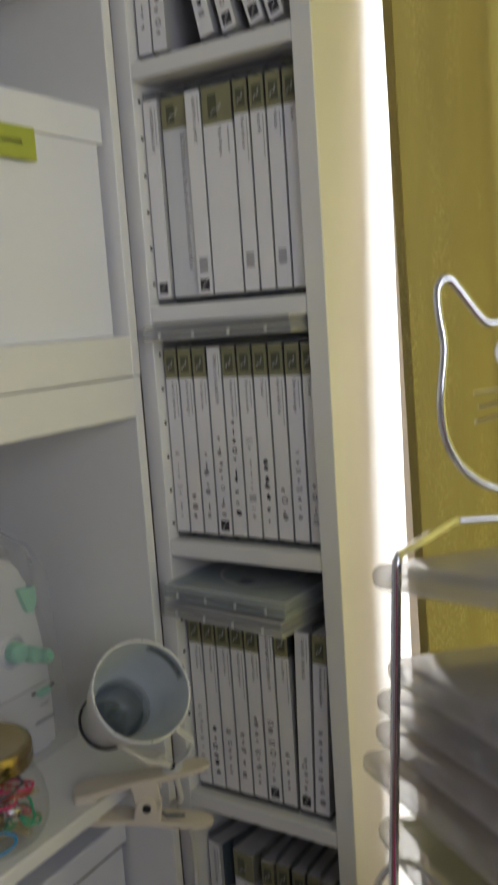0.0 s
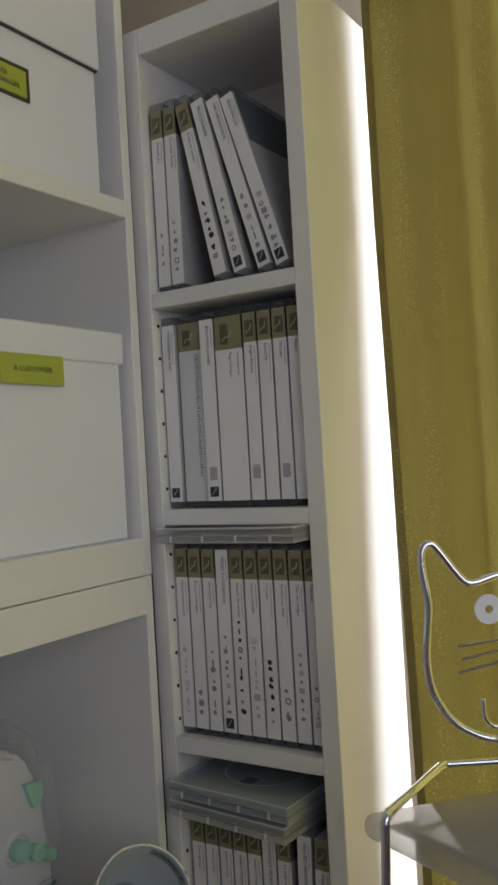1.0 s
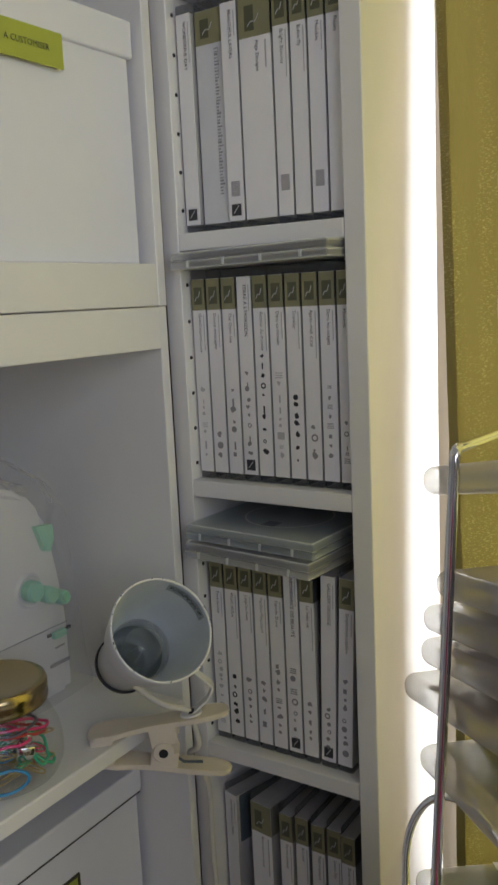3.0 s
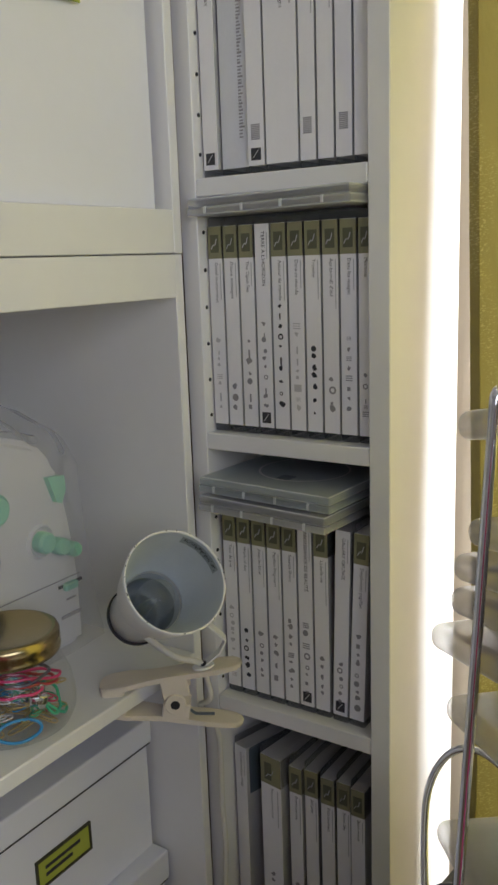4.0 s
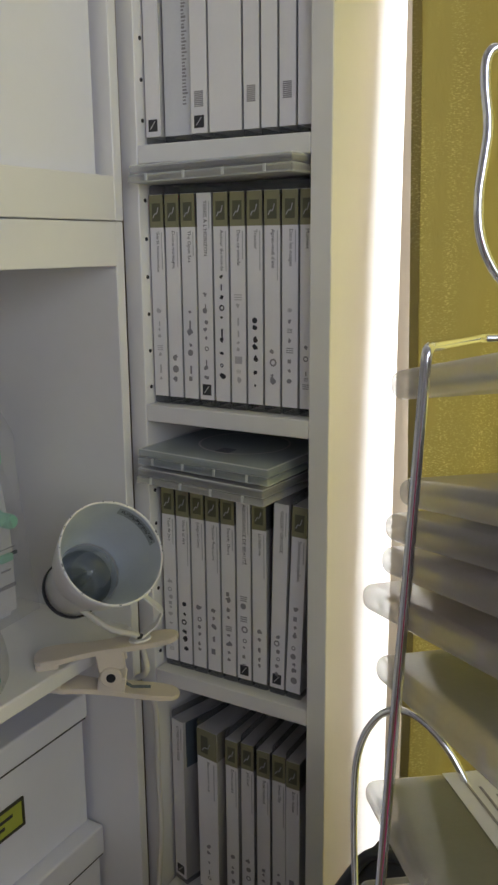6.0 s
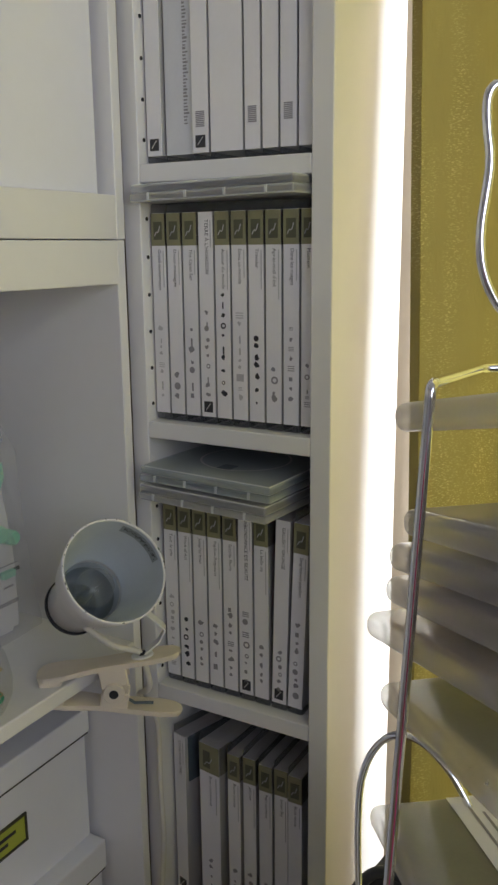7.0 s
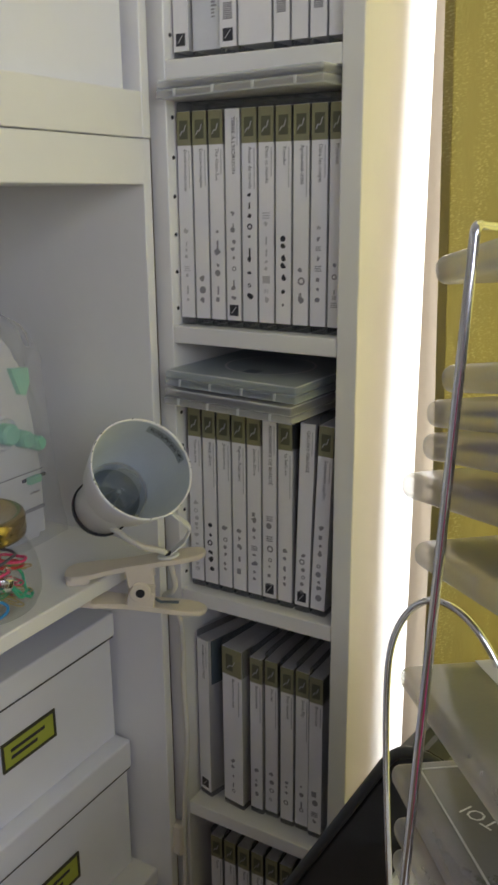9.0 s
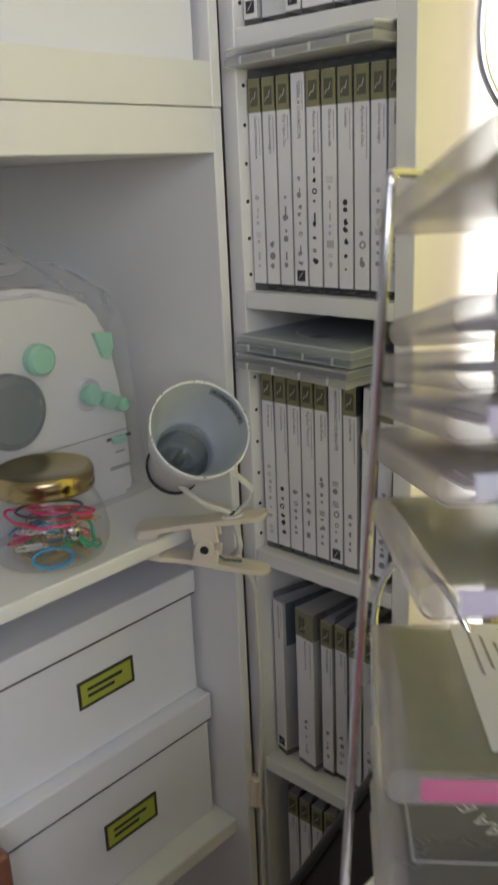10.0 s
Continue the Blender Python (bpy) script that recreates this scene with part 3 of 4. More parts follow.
for k in range(22):
    a, r = rs.uniform(0, 6.283), rs.uniform(0.0004, 0.0010)
    bit = bmesh.new()
    bmesh.ops.create_icosphere(bit, subdivisions=1, radius=r)
    merge(chips, bit, lm @ Matrix.Translation((0.0425 * math.cos(a), 0.0425 * math.sin(a), -0.0001)) @ Matrix.Rotation(a, 4, "Z") @ Matrix.Diagonal((0.6, rs.uniform(0.8, 2.2), 0.5, 1)))
part("chipped_enamel", chips, GREYDARK, lamp, "dark chips in the enamel of the rim")["kind"] = "stuff"
# the clip lies at an angle to the shelf edge: local x runs from the jaws to the handles
CM = pose(0.011, -0.082, 0.0, 0, 0, 35)


def on_clip(x, y, z):
    return CM @ Vector((x, y, z))


hinge = on_clip(0.030, 0.002, 0.8290)
elbow = on_clip(0.048, -0.004, 0.8530)
arm_end = Vector((0.036, -0.070, 0.874))
ab = bmesh.new()
wide = (CM.to_3x3() @ Vector((0, 1, 0))) * 0.0055
line = [hinge, hinge.lerp(elbow, 0.5) + Vector((0.003, 0.002, 0)), elbow, elbow.lerp(arm_end, 0.12) + Vector((0, 0, 0.001)), arm_end]
for p, q in zip(line, line[1:]):
    thick = (q - p).cross(wide).normalized() * 0.0007
    quad = [[ab.verts.new(e + a * wide + b * thick) for a, b in ((-1, -1), (1, -1), (1, 1), (-1, 1))] for e in (p, q)]
    for k in range(4):
        ab.faces.new((quad[0][k], quad[0][(k + 1) % 4], quad[1][(k + 1) % 4], quad[1][k]))
part("bracket", ab, LAMPWHITE, lamp, "bent flat metal bracket")
part("bracket_foot", lathe([(0.0, 0.0016), (0.0095, 0.0014), (0.0098, 0.0), (0.0, 0.0)], 22, m=Matrix.Translation(on_clip(0.028, 0.0, 0.8268)) @ pose(0, 0, 0, 0, -10, 0)), LAMPWHITE, lamp)
part("bracket_screw", lathe([(0.0, 0.003), (0.0038, 0.0024), (0.0038, 0.0)], 14, m=Matrix.Translation(on_clip(0.028, 0.0, 0.8280))), RUBBER, lamp)


def paddle(z, tilt, flip):
    """Half of the clip: a rounded paddle that narrows to a jaw with a hooked lip."""
    bm = bmesh.new()
    prof = [(-0.062, 0.006), (-0.060, 0.0115), (-0.055, 0.0155), (-0.038, 0.0160), (-0.026, 0.0115), (-0.012, 0.0105), (0.0, 0.0105), (0.030, 0.0120), (0.046, 0.0125), (0.055, 0.0105), (0.060, 0.006), (0.0615, 0.0)]
    pts = [(x, -w) for x, w in prof] + [(x, w) for x, w in prof[::-1][1:]]
    lo = [bm.verts.new((x, y, -0.0022)) for x, y in pts]
    hi = [bm.verts.new((x, y, 0.0022)) for x, y in pts]
    bm.faces.new(lo[::-1])
    bm.faces.new(hi)
    for i in range(len(pts)):
        j = (i + 1) % len(pts)
        bm.faces.new((lo[i], lo[j], hi[j], hi[i]))
    bmesh.ops.bevel(bm, geom=[e for e in bm.edges if abs(e.verts[0].co.z - e.verts[1].co.z) < 1e-5], offset=0.0009, segments=2, affect="EDGES")
    s = -1 if flip else 1
    add_box(bm, -0.0605, -0.040, -0.0148, 0.0148, -0.0075 if s > 0 else -0.0010, 0.0010 if s > 0 else 0.0075, 0.0034, seg=3)
    for y in (-0.0105, 0.0078):
        add_box(bm, -0.010, 0.014, y, y + 0.0027, -0.0185 if s > 0 else 0.001, -0.001 if s > 0 else 0.0150, 0.0012)
    bm.transform(CM @ pose(0, 0, z, 0, tilt, 0))
    return bm


part("upper_jaw", paddle(0.8215, -7.3, False), CREAM, lamp, "cream plastic clip paddle")
part("lower_jaw", paddle(0.7835, 9.0, True), CREAM, lamp, "cream plastic clip paddle")
part("pivot_lug", lathe([(0.0, 0.0), (0.0092, 0.0), (0.0092, 0.0014), (0.0085, 0.0022), (0.0, 0.0022)], 24, m=CM @ pose(0.003, -0.0104, 0.7985, 90, 0, 0)), CREAM, lamp)
# black pin whose ends stand in for the shaded hole of the lug
part("pivot_hole", tube([on_clip(0.003, -0.0131, 0.7985), on_clip(0.003, 0.0125, 0.7985)], 0.0040, 14), RUBBER, lamp)
part("spring_rod", tube([on_clip(0.004, -0.006, 0.7985), on_clip(0.020, -0.008, 0.7875), on_clip(0.036, -0.008, 0.7865)], 0.0013, 8), GREYDARK, lamp)
cap = RIM - AX * 0.090
cord = [cap + Vector((0.012, -0.010, -0.018)), on_clip(0.004, -0.004, 0.838), on_clip(0.020, -0.002, 0.834), on_clip(0.028, 0.0, 0.829), on_clip(0.031, 0.004, 0.810), on_clip(0.034, 0.008, 0.790), on_clip(0.018, 0.035, 0.772), (0.012, -0.020, 0.745), (0.004, -0.006, 0.70), (0.002, -0.005, 0.65), (0.005, -0.005, 0.60), (0.001, -0.005, 0.55), (-0.003, -0.006, 0.50), (-0.006, -0.006, 0.30), (-0.006, -0.006, 0.06)]
part("cord", tube(cord, 0.0028, 8, smooth=3), CORD, lamp, "cream lamp cord hanging down", smooth=True)
part("cord_switch", box(-0.0165, -0.002, -0.0135, -0.0015, 0.452, 0.490, 0.002), CREAM, lamp, "cream cord switch")

# ---------------- jar of paper clips ----------------
JX, JY, JZ = -0.064, -0.193, 0.8092
jar = thing("glass_jar", "glass jar with gold lid, filled with coloured clips", "jar", m=pose(JX, JY, JZ))
part("glass", lathe([(0.0, 0.001), (0.040, 0.001), (0.047, 0.004), (0.0512, 0.013), (0.0518, 0.025), (0.049, 0.040), (0.043, 0.053), (0.0385, 0.060), (0.038, 0.064)], 48), GLASS, jar, smooth=True)
part("lid", lathe([(0.0, 0.080), (0.036, 0.080), (0.0385, 0.081), (0.0415, 0.080), (0.0428, 0.077), (0.0428, 0.070), (0.0422, 0.069), (0.0430, 0.066), (0.0425, 0.063), (0.039, 0.0625)], 56), GOLD, jar, "shiny gold screw lid", smooth=True)
rc = random.Random(5)


def in_jar(name, label, bm, material, x, y, z, rx, ry, rz):
    ob = tagged(finish(name, bm, material, True), label, name.replace("_", " "), "clips in the jar")
    ob.matrix_world = pose(JX + x, JY + y, JZ + z, rx, ry, rz)


def clip_loop(L, w, r):
    """A paper clip: one wire bent into an outer and an inner loop."""
    return tube([(-L * 0.5, w, 0), (L, w, 0), (L + w, 0, 0.0003), (L, -w, 0), (-L, -w, 0), (-L - w * 0.8, -w * 0.15, 0), (-L, w * 0.7, 0.0012), (L * 0.7, w * 0.7, 0.0012), (L * 0.7 + w * 0.6, 0, 0.0012), (L * 0.7, -w * 0.55, 0.0012), (-L * 0.4, -w * 0.55, 0.0012)], r, 6, smooth=2)


for k in range(70):
    r, a, z = 0.031 * math.sqrt(rc.random()), rc.uniform(0, 6.283), 0.006 + 0.028 * (k / 70)
    colour = CLIPS[4] if k < 30 and k % 3 else CLIPS[(4, 5, 2, 3, 4, 6, 0)[k % 7]]
    in_jar("paper_clip", "brass or coloured paper clip inside the glass jar", clip_loop(rc.uniform(0.009, 0.013), rc.uniform(0.003, 0.0042), 0.0006), colour,
           r * math.cos(a), r * math.sin(a), z, rc.uniform(-14, 14), rc.uniform(-14, 14), rc.uniform(0, 360))
for k, (ci, x, y, z, rx, ry, rz, R1, R2) in enumerate(((0, 0.006, -0.012, 0.040, 6, 4, 20, 0.033, 0.016), (0, 0.014, 0.006, 0.043, -8, 8, 60, 0.028, 0.014), (5, 0.010, -0.004, 0.046, 5, -6, 35, 0.030, 0.018), (1, 0.014, 0.008, 0.038, 0, 14, 80, 0.026, 0.015), (2, 0.031, -0.020, 0.012, 8, 66, -30, 0.008, 0.017), (3, 0.030, 0.014, 0.024, 12, 62, 35, 0.014, 0.012), (3, 0.026, 0.020, 0.017, 4, 40, 50, 0.014, 0.010))):
    ring = tube([(R1 * math.cos(q * 0.3927) * (1 + 0.08 * rc.uniform(-1, 1)), R2 * math.sin(q * 0.3927), 0.002 * rc.uniform(-1, 1)) for q in range(16)], 0.0013, 8, closed=True, smooth=2)
    in_jar("rubber_band", ("pink", "pink", "dark", "red", "blue", "green", "green")[k] + " rubber band lying among clips in the jar", ring, CLIPS[ci], x, y, z, rx, ry, rz)
bc = box(-0.007, 0.007, -0.004, 0.004, 0.0, 0.012, 0.001)
tube([(0, -0.003, 0.012), (-0.004, -0.004, 0.020), (0.0, -0.005, 0.025), (0.004, -0.004, 0.020), (0, -0.003, 0.012)], 0.0006, 6, bm=bc, smooth=2)
in_jar("binder_clip", "small silver binder clip inside the glass jar", bc, CHROME, 0.030, 0.000, 0.022, 10, 8, 60)

# ---------------- sewing machine in a plastic bag ----------------
sm = thing("sewing_machine", "white sewing machine with mint knobs in clear bag", "sewing machine")
SX = -0.122
hb = bmesh.new()
outline = [(-0.36, 0.0), (-0.024, 0.0), (-0.024, 0.07), (-0.032, 0.13), (-0.044, 0.180), (-0.066, 0.205), (-0.12, 0.222), (-0.36, 0.226)]
fv = [hb.verts.new((SX, y, JZ + z)) for y, z in outline]
bv = [hb.verts.new((SX - 0.13, y, JZ + z)) for y, z in outline]
hb.faces.new(fv)
hb.faces.new(bv[::-1])
for i in range(len(outline)):
    j = (i + 1) % len(outline)
    hb.faces.new((fv[i], bv[i], bv[j], fv[j]))
for v in hb.verts:
    v.co.y -= 0.022
bmesh.ops.recalc_face_normals(hb, faces=hb.faces[:])
bmesh.ops.bevel(hb, geom=hb.edges[:], offset=0.008, segments=3, affect="EDGES")
part("body", hb, MACHINE, sm, smooth=False)


def knob(y, z, r, d=0.012, material=MINT, name="knob"):
    return part(name, lathe([(0.0, d), (r * 0.8, d), (r, d * 0.75), (r, 0.0)], 26, m=pose(SX, y, z, 0, 90, 0)), material, sm, "mint green plastic knob" if material is MINT else "", smooth=False)


knob(-0.149, 0.968, 0.0145)
knob(-0.096, 0.924, 0.0100)
knob(-0.077, 0.915, 0.0082)
knob(-0.062, 0.908, 0.0072)
knob(-0.186, 0.928, 0.034, 0.016, GREYDARK, "hand_wheel")
part("knob_ring", lathe([(0.0120, 0.001), (0.0145, 0.003), (0.0165, 0.0)], 28, m=pose(SX, -0.096, 0.924, 0, 90, 0)), MACHINE, sm)
tv = bmesh.new()
tp = [(-0.086, 0.982), (-0.066, 0.980), (-0.065, 0.966), (-0.071, 0.955), (-0.077, 0.957)]
ta, tb_ = [[tv.verts.new((SX + dx, y, z)) for y, z in tp] for dx in (-0.002, 0.006)]
tv.faces.new(ta[::-1])
tv.faces.new(tb_)
for i in range(5):
    tv.faces.new((ta[i], ta[(i + 1) % 5], tb_[(i + 1) % 5], tb_[i]))
part("lever", tv, MINT, sm, "mint green lever")
part("slot", box(SX - 0.001, SX + 0.0012, -0.079, -0.049, 0.872, 0.875), INK, sm)
part("slot_lever", box(SX, SX + 0.006, -0.074, -0.058, 0.869, 0.876, 0.001), MINT, sm)
part("printed_mark", box(SX, SX + 0.0008, -0.078, -0.053, 0.841, 0.8445), GREYINK, sm)
part("printed_mark", box(SX, SX + 0.0008, -0.070, -0.058, 0.858, 0.8596), GREYINK, sm)
part("seam", box(SX, SX + 0.0008, -0.30, -0.052, 0.8795, 0.8805), GREYINK, sm)

# crumpled clear bag over the machine
gb = bmesh.new()
NU, NV = 120, 100
grid = []


def crease(y, z, f, seed):
    """Sharp folds: a ridge wherever the noise changes sign."""
    return 1 - min(1.0, 3.0 * abs(noise.noise(Vector((y * f, z * f, seed)))))


for i in range(NU + 1):
    rowv = []
    for j in range(NV + 1):
        u, v = i / NU, j / NV
        y = -0.42 + 0.385 * u
        z = 0.004 + 0.262 * v
        n1 = noise.noise(Vector((y * 14, z * 16, 1.3)))
        c1, c2 = crease(y + 0.4 * z, z, 12, 7.7), crease(y - 0.7 * z, z + 0.3 * y, 22, 2.2)
        top = max(0.0, v - 0.62) / 0.38
        lean = max(0.0, (u - 0.55) / 0.45) ** 2
        back = max(0.0, v - 0.80) / 0.20
        x = SX + 0.0175 + 0.004 * n1 + (0.0050 + 0.006 * top) * c1 + 0.0008 * c2 - 0.08 * back * back - 0.010 * lean
        zz = z - 0.050 * lean * v + 0.012 * n1 * v + 0.006 * c1 * v * top
        rowv.append(gb.verts.new((x, min(y - 0.020 * v * lean + 0.0015 * c2 * v, -0.021), JZ + max(zz, 0.003))))
    grid.append(rowv)
for i in range(NU):
    for j in range(NV):
        gb.faces.new((grid[i][j], grid[i + 1][j], grid[i + 1][j + 1], grid[i][j + 1]))
bag = thing("plastic_bag", "crumpled clear plastic bag draped over the sewing machine", "plastic bag")
part("bag_sheet", gb, BAG, bag, smooth=True).visible_shadow = False
# gathered mouth of the bag, lying in folds along the top
for q, (y0, y1, z0, z1, r0, xo) in enumerate(((-0.36, -0.075, 0.236, 0.206, 0.010, -0.020), (-0.30, -0.120, 0.243, 0.236, 0.008, -0.045))):
    fold = bmesh.new()
    rings = []
    for i in range(61):
        f = i / 60
        y, z = y0 + (y1 - y0) * f, z0 + (z1 - z0) * f + 0.006 * noise.noise(Vector((f * 6, q, 0.5)))
        r = r0 * (0.75 + 0.5 * abs(noise.noise(Vector((f * 9, 3.3, q))))) * (0.5 + 0.5 * min(1.0, f * 5, (1 - f) * 5))
        ring = []
        for k in range(18):
            w = r * (1 + 0.35 * noise.noise(Vector((math.cos(k * 0.349) * 1.6, math.sin(k * 0.349) * 1.6, f * 12 + q))))
            ring.append(fold.verts.new((SX + xo + w * 1.4 * math.cos(k * 0.349), y, JZ + z + w * math.sin(k * 0.349))))
        rings.append(ring)
    for ra, rb in zip(rings, rings[1:]):
        for k in range(18):
            fold.faces.new((ra[k], ra[(k + 1) % 18], rb[(k + 1) % 18], rb[k]))
    part("gathered_fold", fold, BAG, bag, "whitish gathered fold of the bag", smooth=True).visible_shadow = False

# ---------------- curtain ----------------
# unseen fold past x 0.35, added to shade and yellow the tower's side
PLAN_LOW = [(0.238, 0.025), (0.262, 0.045), (0.290, 0.078), (0.345, 0.080), (0.385, 0.030), (0.430, -0.165), (0.500, -0.185), (1.55, -0.060)]
PLAN_HIGH = [(0.203, 0.090), (0.225, 0.096), (0.285, 0.101), (0.345, 0.095), (0.385, 0.040), (0.430, -0.165), (0.500, -0.185), (1.55, -0.060)]
STOPS = [0.0, 0.03, 0.07, 0.11, 0.16, 0.26, 0.31, 1.0]


def along(u, f):
    """The curtain's line in plan at the share u of its length; f: 0 low, 1 high."""
    k = max(i for i in range(len(STOPS) - 1) if STOPS[i] <= u + 1e-9)
    a = (u - STOPS[k]) / (STOPS[k + 1] - STOPS[k])
    lo = [PLAN_LOW[k][q] * (1 - a) + PLAN_LOW[k + 1][q] * a for q in (0, 1)]
    hi = [PLAN_HIGH[k][q] * (1 - a) + PLAN_HIGH[k + 1][q] * a for q in (0, 1)]
    return [lo[q] + (hi[q] - lo[q]) * f for q in (0, 1)]


cb = bmesh.new()
NX, NZ = 320, 60
cols = []
for i in range(NX + 1):
    u = i / NX
    col = []
    for j in range(NZ + 1):
        z = 0.03 + 2.2 * j / NZ
        f = min(max((z - 1.0) / 0.5, -0.4), 1.0)
        x, y = along(u, max(f, -0.2))
        w = min(1.0, max(0.0, u - 0.03) / 0.05)
        y += w * (0.004 * math.sin(2 * math.pi * (u * 14 + 0.3)) + 0.0025 * math.sin(2 * math.pi * (u * 31 + 0.2 * z)))
        if u > 0.33:
            y += min(1.0, (u - 0.33) / 0.06) * 0.02 * math.sin(2 * math.pi * u * 11)
        col.append(cb.verts.new((x, y, z)))
    cols.append(col)
for i in range(NX):
    for j in range(NZ):
        cb.faces.new((cols[i][j], cols[i + 1][j], cols[i + 1][j + 1], cols[i][j + 1]))
cur = thing("curtain", "ochre yellow woven curtain hanging beside the shelf", "curtain")
part("cloth", cb, CURTAIN, cur, smooth=True)
hem = bmesh.new()
hc = []
for j in range(NZ + 1):
    z = 0.03 + 2.2 * j / NZ
    f = min(max((z - 1.0) / 0.5, -0.4), 1.0)
    e, b0 = along(0.0, max(f, -0.2))
    hc.append([hem.verts.new((e - 0.0012 + dx, b0 + dy, z)) for dx, dy in ((0.0, -0.0008), (0.006, -0.0002), (0.006, -0.0022), (-0.0014, -0.0022))])
for a, b in zip(hc, hc[1:]):
    for k in range(4):
        hem.faces.new((a[k], a[(k + 1) % 4], b[(k + 1) % 4], b[k]))
part("hem", hem, CURTAIN, cur, "turned hem of the curtain")
part("curtain_rod", tube([(0.10, 0.09, 2.24), (1.8, 0.09, 2.24)], 0.012, 14), BRASS, cur)

# ---------------- wire rack with clear cases and a wire cat ----------------
F = Vector((0.60, -0.80, 0)).normalized()
R = Vector((0.80, 0.60, 0)).normalized()
P0 = Vector((0.3535, -0.300, 1.1170))
rack = thing("wire_rack", "chrome wire disc rack with a cat head on top", "rack")
low = Vector((0.344, -0.320, 0.80))
Wd = 0.150
C = Vector((0.351, -0.218, 1.1125))
p_r = P0 + R * Wd
c_r = C + R * (Wd - 0.030) + F * 0.01
foot_l, foot_r = low + Vector((-0.003, -0.006, -0.10)), low + R * Wd + Vector((0, 0, -0.10))


def cornered(points, d):
    """Points of a wire with each corner cut back by d, so that smoothing keeps straight runs."""
    pts = [Vector(p) for p in points]
    out = [pts[0]]
    for a, b, c in zip(pts, pts[1:], pts[2:]):
        out += [b + (a - b).normalized() * min(d, (a - b).length * 0.45), b, b + (c - b).normalized() * min(d, (c - b).length * 0.45)]
    return out + [pts[-1]]


part("wire_frame", tube(cornered([foot_l, P0, C, c_r, p_r, foot_r], 0.009), 0.0021, 14, smooth=3), CHROME, rack, smooth=True)
part("base_loop", tube([(0.312, -0.235, 0.70), (0.304, -0.234, 0.80), (0.301, -0.234, 0.870), (0.304, -0.236, 0.905), (0.318, -0.239, 0.930), (0.336, -0.241, 0.934), (0.356, -0.243, 0.918), (0.372, -0.244, 0.885), (0.380, -0.244, 0.70)], 0.0019, 10, smooth=3), CHROME, rack, smooth=True)
# the cat: bent wire in the plane spanned by R and z
CC = Vector((0.3855, -0.205, 1.176))


def onface(u, v, d=0.0):
    return CC + R * u + Vector((0, 0, v)) - F * d


cat_pts = [(0.72 * a, 0.92 * b) for a, b in [(-0.060, 0.058), (-0.052, 0.062), (-0.046, 0.056), (-0.030, 0.038), (-0.022, 0.036), (0.0, 0.042), (0.022, 0.036), (0.030, 0.038), (0.046, 0.056), (0.052, 0.062), (0.060, 0.058), (0.060, 0.045), (0.056, 0.028), (0.058, 0.014), (0.061, -0.004), (0.058, -0.024), (0.044, -0.042), (0.022, -0.052), (0.0, -0.055), (-0.022, -0.052), (-0.044, -0.042), (-0.058, -0.024), (-0.061, -0.004), (-0.058, 0.014), (-0.056, 0.028), (-0.060, 0.045)]]
part("cat_outline", tube([onface(u, v) for u, v in cat_pts], 0.0021, 10, closed=True, smooth=2), CHROME, rack, "cat head bent from chrome wire", smooth=True)
for s in (-1, 1):
    eye = lathe([(0.0022, -0.0008), (0.0078, -0.0008), (0.0078, 0.0008), (0.0022, 0.0008), (0.0022, -0.0008)], 26)
    eye.transform(Matrix.Translation(onface(0.0095 * s, 0.020, -0.003)) @ F.to_track_quat("Z", "Y").to_matrix().to_4x4())
    part("eye", eye, LAMPWHITE, rack, "white washer eye")
    for k in range(3):
        part("whisker", tube([onface(s * (0.027 - 0.002 * (k % 2)), 0.001 - 0.0070 * k), onface(s * 0.0045, 0.003 - 0.0058 * k)], 0.0008, 6), CHROME, rack)
part("mouth", tube([onface(-0.0145, -0.027), onface(-0.0145, -0.038), onface(-0.009, -0.043), onface(0.0, -0.0415), onface(0.009, -0.043), onface(0.0145, -0.038), onface(0.0145, -0.027)], 0.0014, 8, smooth=2), CHROME, rack, smooth=True)
part("neck", tube([onface(0, -0.050), onface(0.004, -0.048, -0.004), onface(0.012, -0.048, -0.012)], 0.0021, 10, smooth=1), CHROME, rack)
part("neck_ring", tube([onface(0.010 + 0.015 * math.cos(a * 0.5236), -0.0465, -0.010 + 0.009 * math.sin(a * 0.5236)) for a in range(12)], 0.0018, 8, closed=True, smooth=1), CHROME, rack)


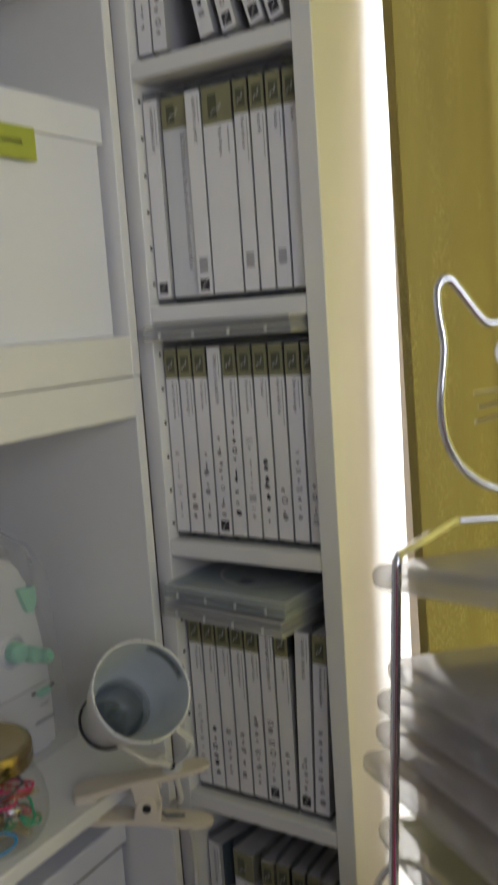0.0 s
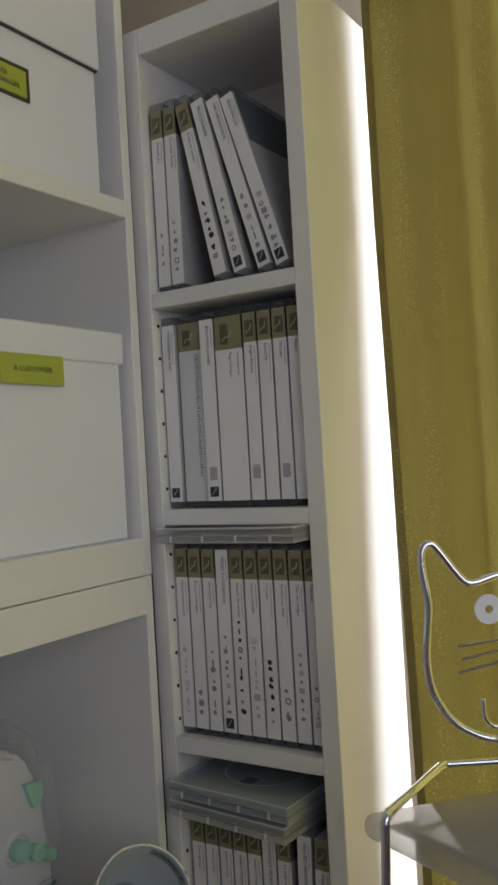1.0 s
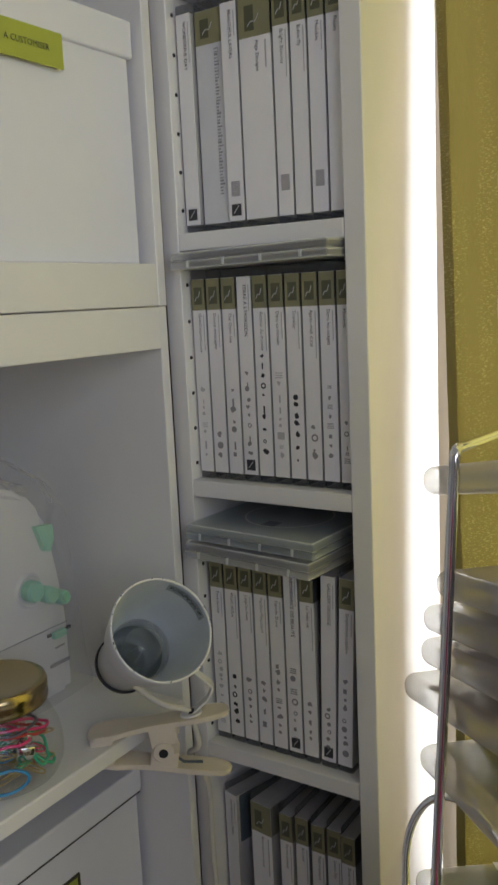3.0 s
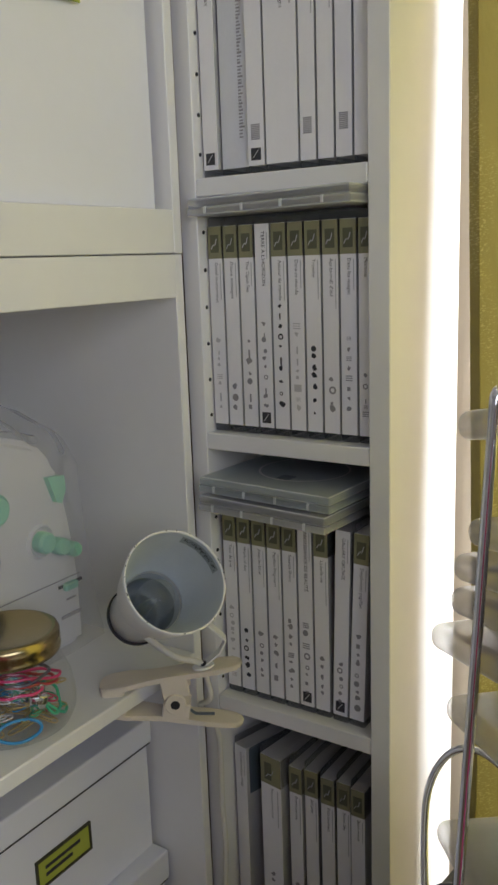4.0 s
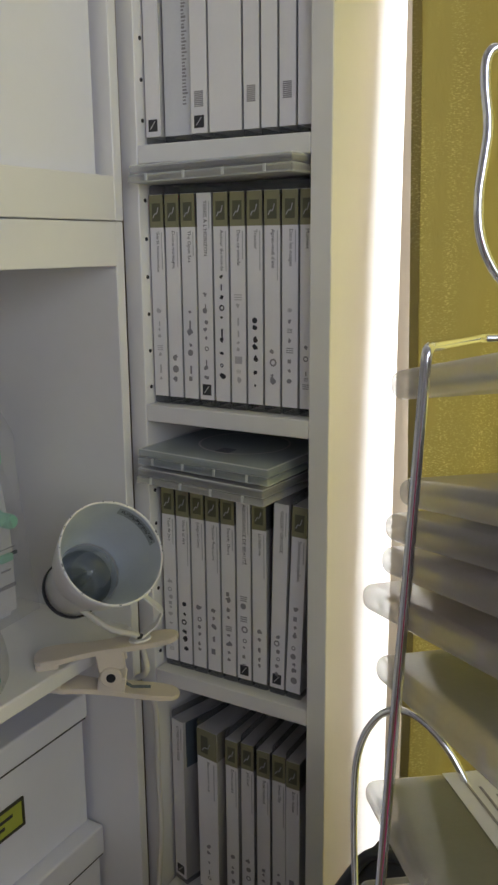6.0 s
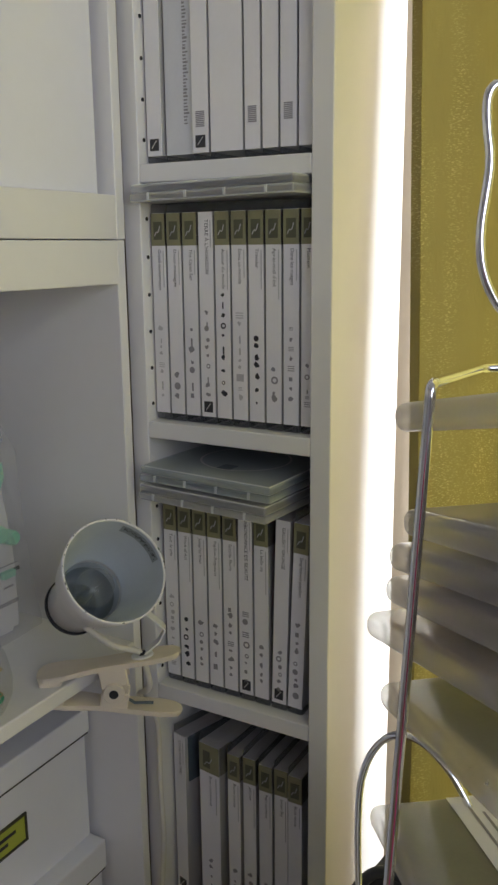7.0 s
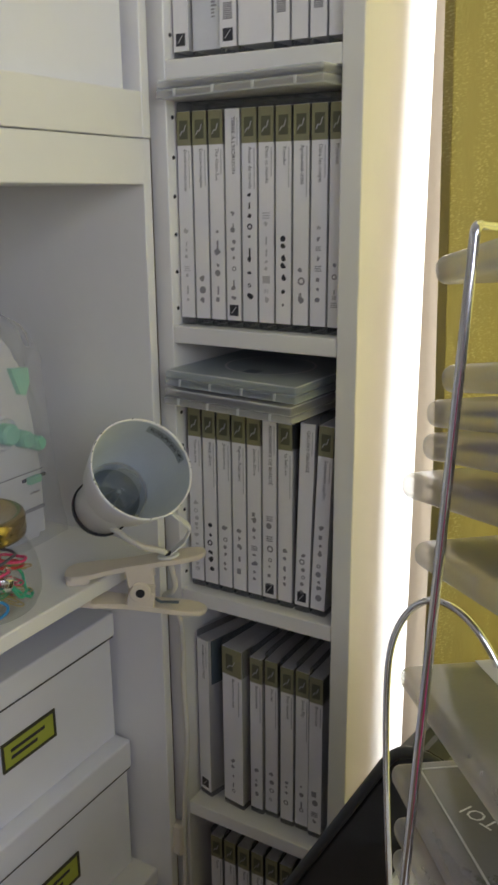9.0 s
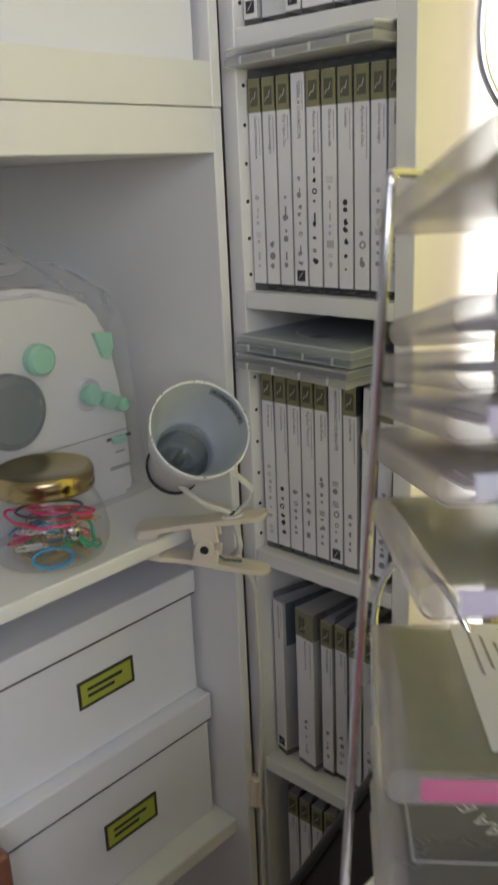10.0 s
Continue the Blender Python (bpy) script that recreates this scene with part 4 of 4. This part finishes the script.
def disc_case(tip, w, d, h, tilt, yaw, sheet, spine, label):
    """A clear flat case slid into the rack: back left corner at tip, front edge raised by tilt."""
    c = thing("clear_case", label, "plastic case", "cases in the wire rack")
    part("shell", box(0, w, -d, 0, 0, h, h * 0.44, seg=5), MILKY, c, smooth=True)
    part("paper_sheet", box(0.010, w - 0.006, -d + 0.005, -0.007, h * (0.86 if sheet in (OLIVE_SHEET, DARKOLIVE) else 0.42), h * (0.90 if sheet in (OLIVE_SHEET, DARKOLIVE) else 0.48)), sheet, c)
    if sheet not in (OLIVE_SHEET, DARKOLIVE):
        part("rubber_sheet", box(0.014, w - 0.010, -d + 0.010, -0.012, h * 0.54, h * 0.60), MILKY_BLUE, c, "clear stamp sheet")
    part("spine_paper", box(0.012, w - 0.010, -d + 0.0016, -d + 0.0022, h * 0.18, h * 0.84), spine, c)
    for k in range(3):
        part("rib", box(0.0025, 0.0042, -d * (0.12 + 0.3 * k), -d * (0.12 + 0.3 * k) + 0.0014, h * 0.15, h * 0.85), MILKY, c)
    base = Matrix.Translation(tip) @ Matrix(((R.x, -F.x, 0, 0), (R.y, -F.y, 0, 0), (0, 0, 1, 0), (0, 0, 0, 1)))
    c.matrix_world = base @ pose(0, 0, 0, -tilt, 0, yaw)
    return c


TIPS = [((0.329, -0.274, 1.091), 12.5, 10, GREY_FILM, LILAC), ((0.333, -0.270, 1.045), 12, 4, GREY_FILM, LILAC), ((0.328, -0.273, 1.0296), 12, 7, GREY_FILM, PAPER), ((0.328, -0.276, 1.0155), 12, 6.5, PEACH_FILM, LILAC), ((0.316, -0.267, 0.9930), 11, 8, PEACH_FILM, PAPER), ((0.326, -0.274, 0.9640), 10, 4, OLIVE_SHEET, LILAC), ((0.318, -0.262, 0.8920), 8, 0, OLIVE_SHEET, MAGENTA), ((0.313, -0.255, 0.8290), 8, 0, DARKOLIVE, LILAC), ((0.318, -0.262, 0.8030), 8, 0, PEACH_FILM, PAPER), ((0.318, -0.262, 0.7830), 8, 0, GREY_FILM, PAPER)]
for k, (tip, tilt, yaw, sheet, spine) in enumerate(TIPS):
    cs = disc_case(Vector(tip), 0.125, 0.142, 0.0122, tilt, yaw, sheet, spine, ("clear plastic case with pale insert in the wire rack", "clear plastic case with olive insert in the wire rack")[sheet in (OLIVE_SHEET, DARKOLIVE)])
    if k == 6:
        part("white_label", box(0.038, 0.112, -0.125, -0.004, 0.0125, 0.0128), PAPER, cs, "white printed label with small writing")
        wb2 = bmesh.new()
        for q in range(5):
            add_box(wb2, 0.045 + 0.005 * q, 0.0462 + 0.005 * q, -0.062 + 0.006 * (q % 2), -0.012 - 0.008 * (q % 3), 0.0129, 0.0131)
        part("small_writing", wb2, GREYINK, cs)["kind"] = "stuff"
        part("blot", lathe([(0, 0), (0.006, 0)], 14, m=pose(0.064, -0.078, 0.0132)), TEAL, cs)
    if k == 7:
        tb = lettering("AA EN TOI", 0.012)
        tb.transform(Matrix.Translation((0.050, -0.100, 0.0131)) @ pose(0, 0, 0, 0, 0, 118))
        part("writing", tb, PAPER, cs)
        fb = bmesh.new()
        for a in ((0.0125, 0.060, -0.118, -0.117), (0.0125, 0.060, -0.012, -0.011), (0.0125, 0.0135, -0.118, -0.011), (0.059, 0.060, -0.118, -0.011)):
            add_box(fb, *a, 0.0128, 0.0131)
        part("printed_border", fb, PALEINK, cs)

table = thing("side_table", "pale side table under the wire rack", "table")
part("tabletop", box(0.290, 0.66, -0.47, -0.15, 0.672, 0.700, 0.003), WHITE, table)
for x, y in ((0.30, -0.46), (0.62, -0.46), (0.30, -0.19), (0.62, -0.19)):
    part("leg", box(x, x + 0.03, y, y + 0.03, 0.0, 0.672, 0.002), WHITE, table)

# ---------------- black bin in front of the tower ----------------
bin_ = thing("black_bin", "black plastic bag-like bin beside the rack", "bin")
bk = bmesh.new()
bo = [(0.122, 0.02), (0.122, 0.48), (0.259, 0.735), (0.275, 0.765), (0.29, 0.772), (0.315, 0.765), (0.330, 0.70), (0.345, 0.02)]
f0 = [bk.verts.new((x, -0.145, z)) for x, z in bo]
f1 = [bk.verts.new((x + 0.012, -0.055, z)) for x, z in bo]
bk.faces.new(f0)
bk.faces.new(f1[::-1])
for i in range(len(bo)):
    j = (i + 1) % len(bo)
    bk.faces.new((f0[i], f1[i], f1[j], f0[j]))
bmesh.ops.recalc_face_normals(bk, faces=bk.faces[:])
bmesh.ops.bevel(bk, geom=bk.edges[:], offset=0.006, segments=2, affect="EDGES")
part("body", bk, BLACK, bin_)
part("rim", tube([(x, -0.146, z) for x, z in bo[1:7]], 0.004, 8, smooth=2), BLACK, bin_, "rounded black rim of the bin", smooth=True)
# unseen chair made up to give the chrome rack wire its magenta reflection
chair = thing("chair", "unseen magenta chair added for the pink reflection in the rack wire", "chair")
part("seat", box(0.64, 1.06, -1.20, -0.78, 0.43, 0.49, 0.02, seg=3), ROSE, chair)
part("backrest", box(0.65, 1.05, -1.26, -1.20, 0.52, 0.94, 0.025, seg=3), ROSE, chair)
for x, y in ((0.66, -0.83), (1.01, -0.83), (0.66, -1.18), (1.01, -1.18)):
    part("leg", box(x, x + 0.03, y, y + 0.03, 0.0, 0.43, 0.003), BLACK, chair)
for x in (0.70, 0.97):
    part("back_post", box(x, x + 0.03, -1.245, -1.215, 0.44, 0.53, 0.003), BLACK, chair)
leg = tagged(finish("wooden_leg", box(-0.030, -0.004, -0.345, -0.304, 0.0, 0.602, 0.003), WOOD), "brown wooden post standing before the cabinet", "post")
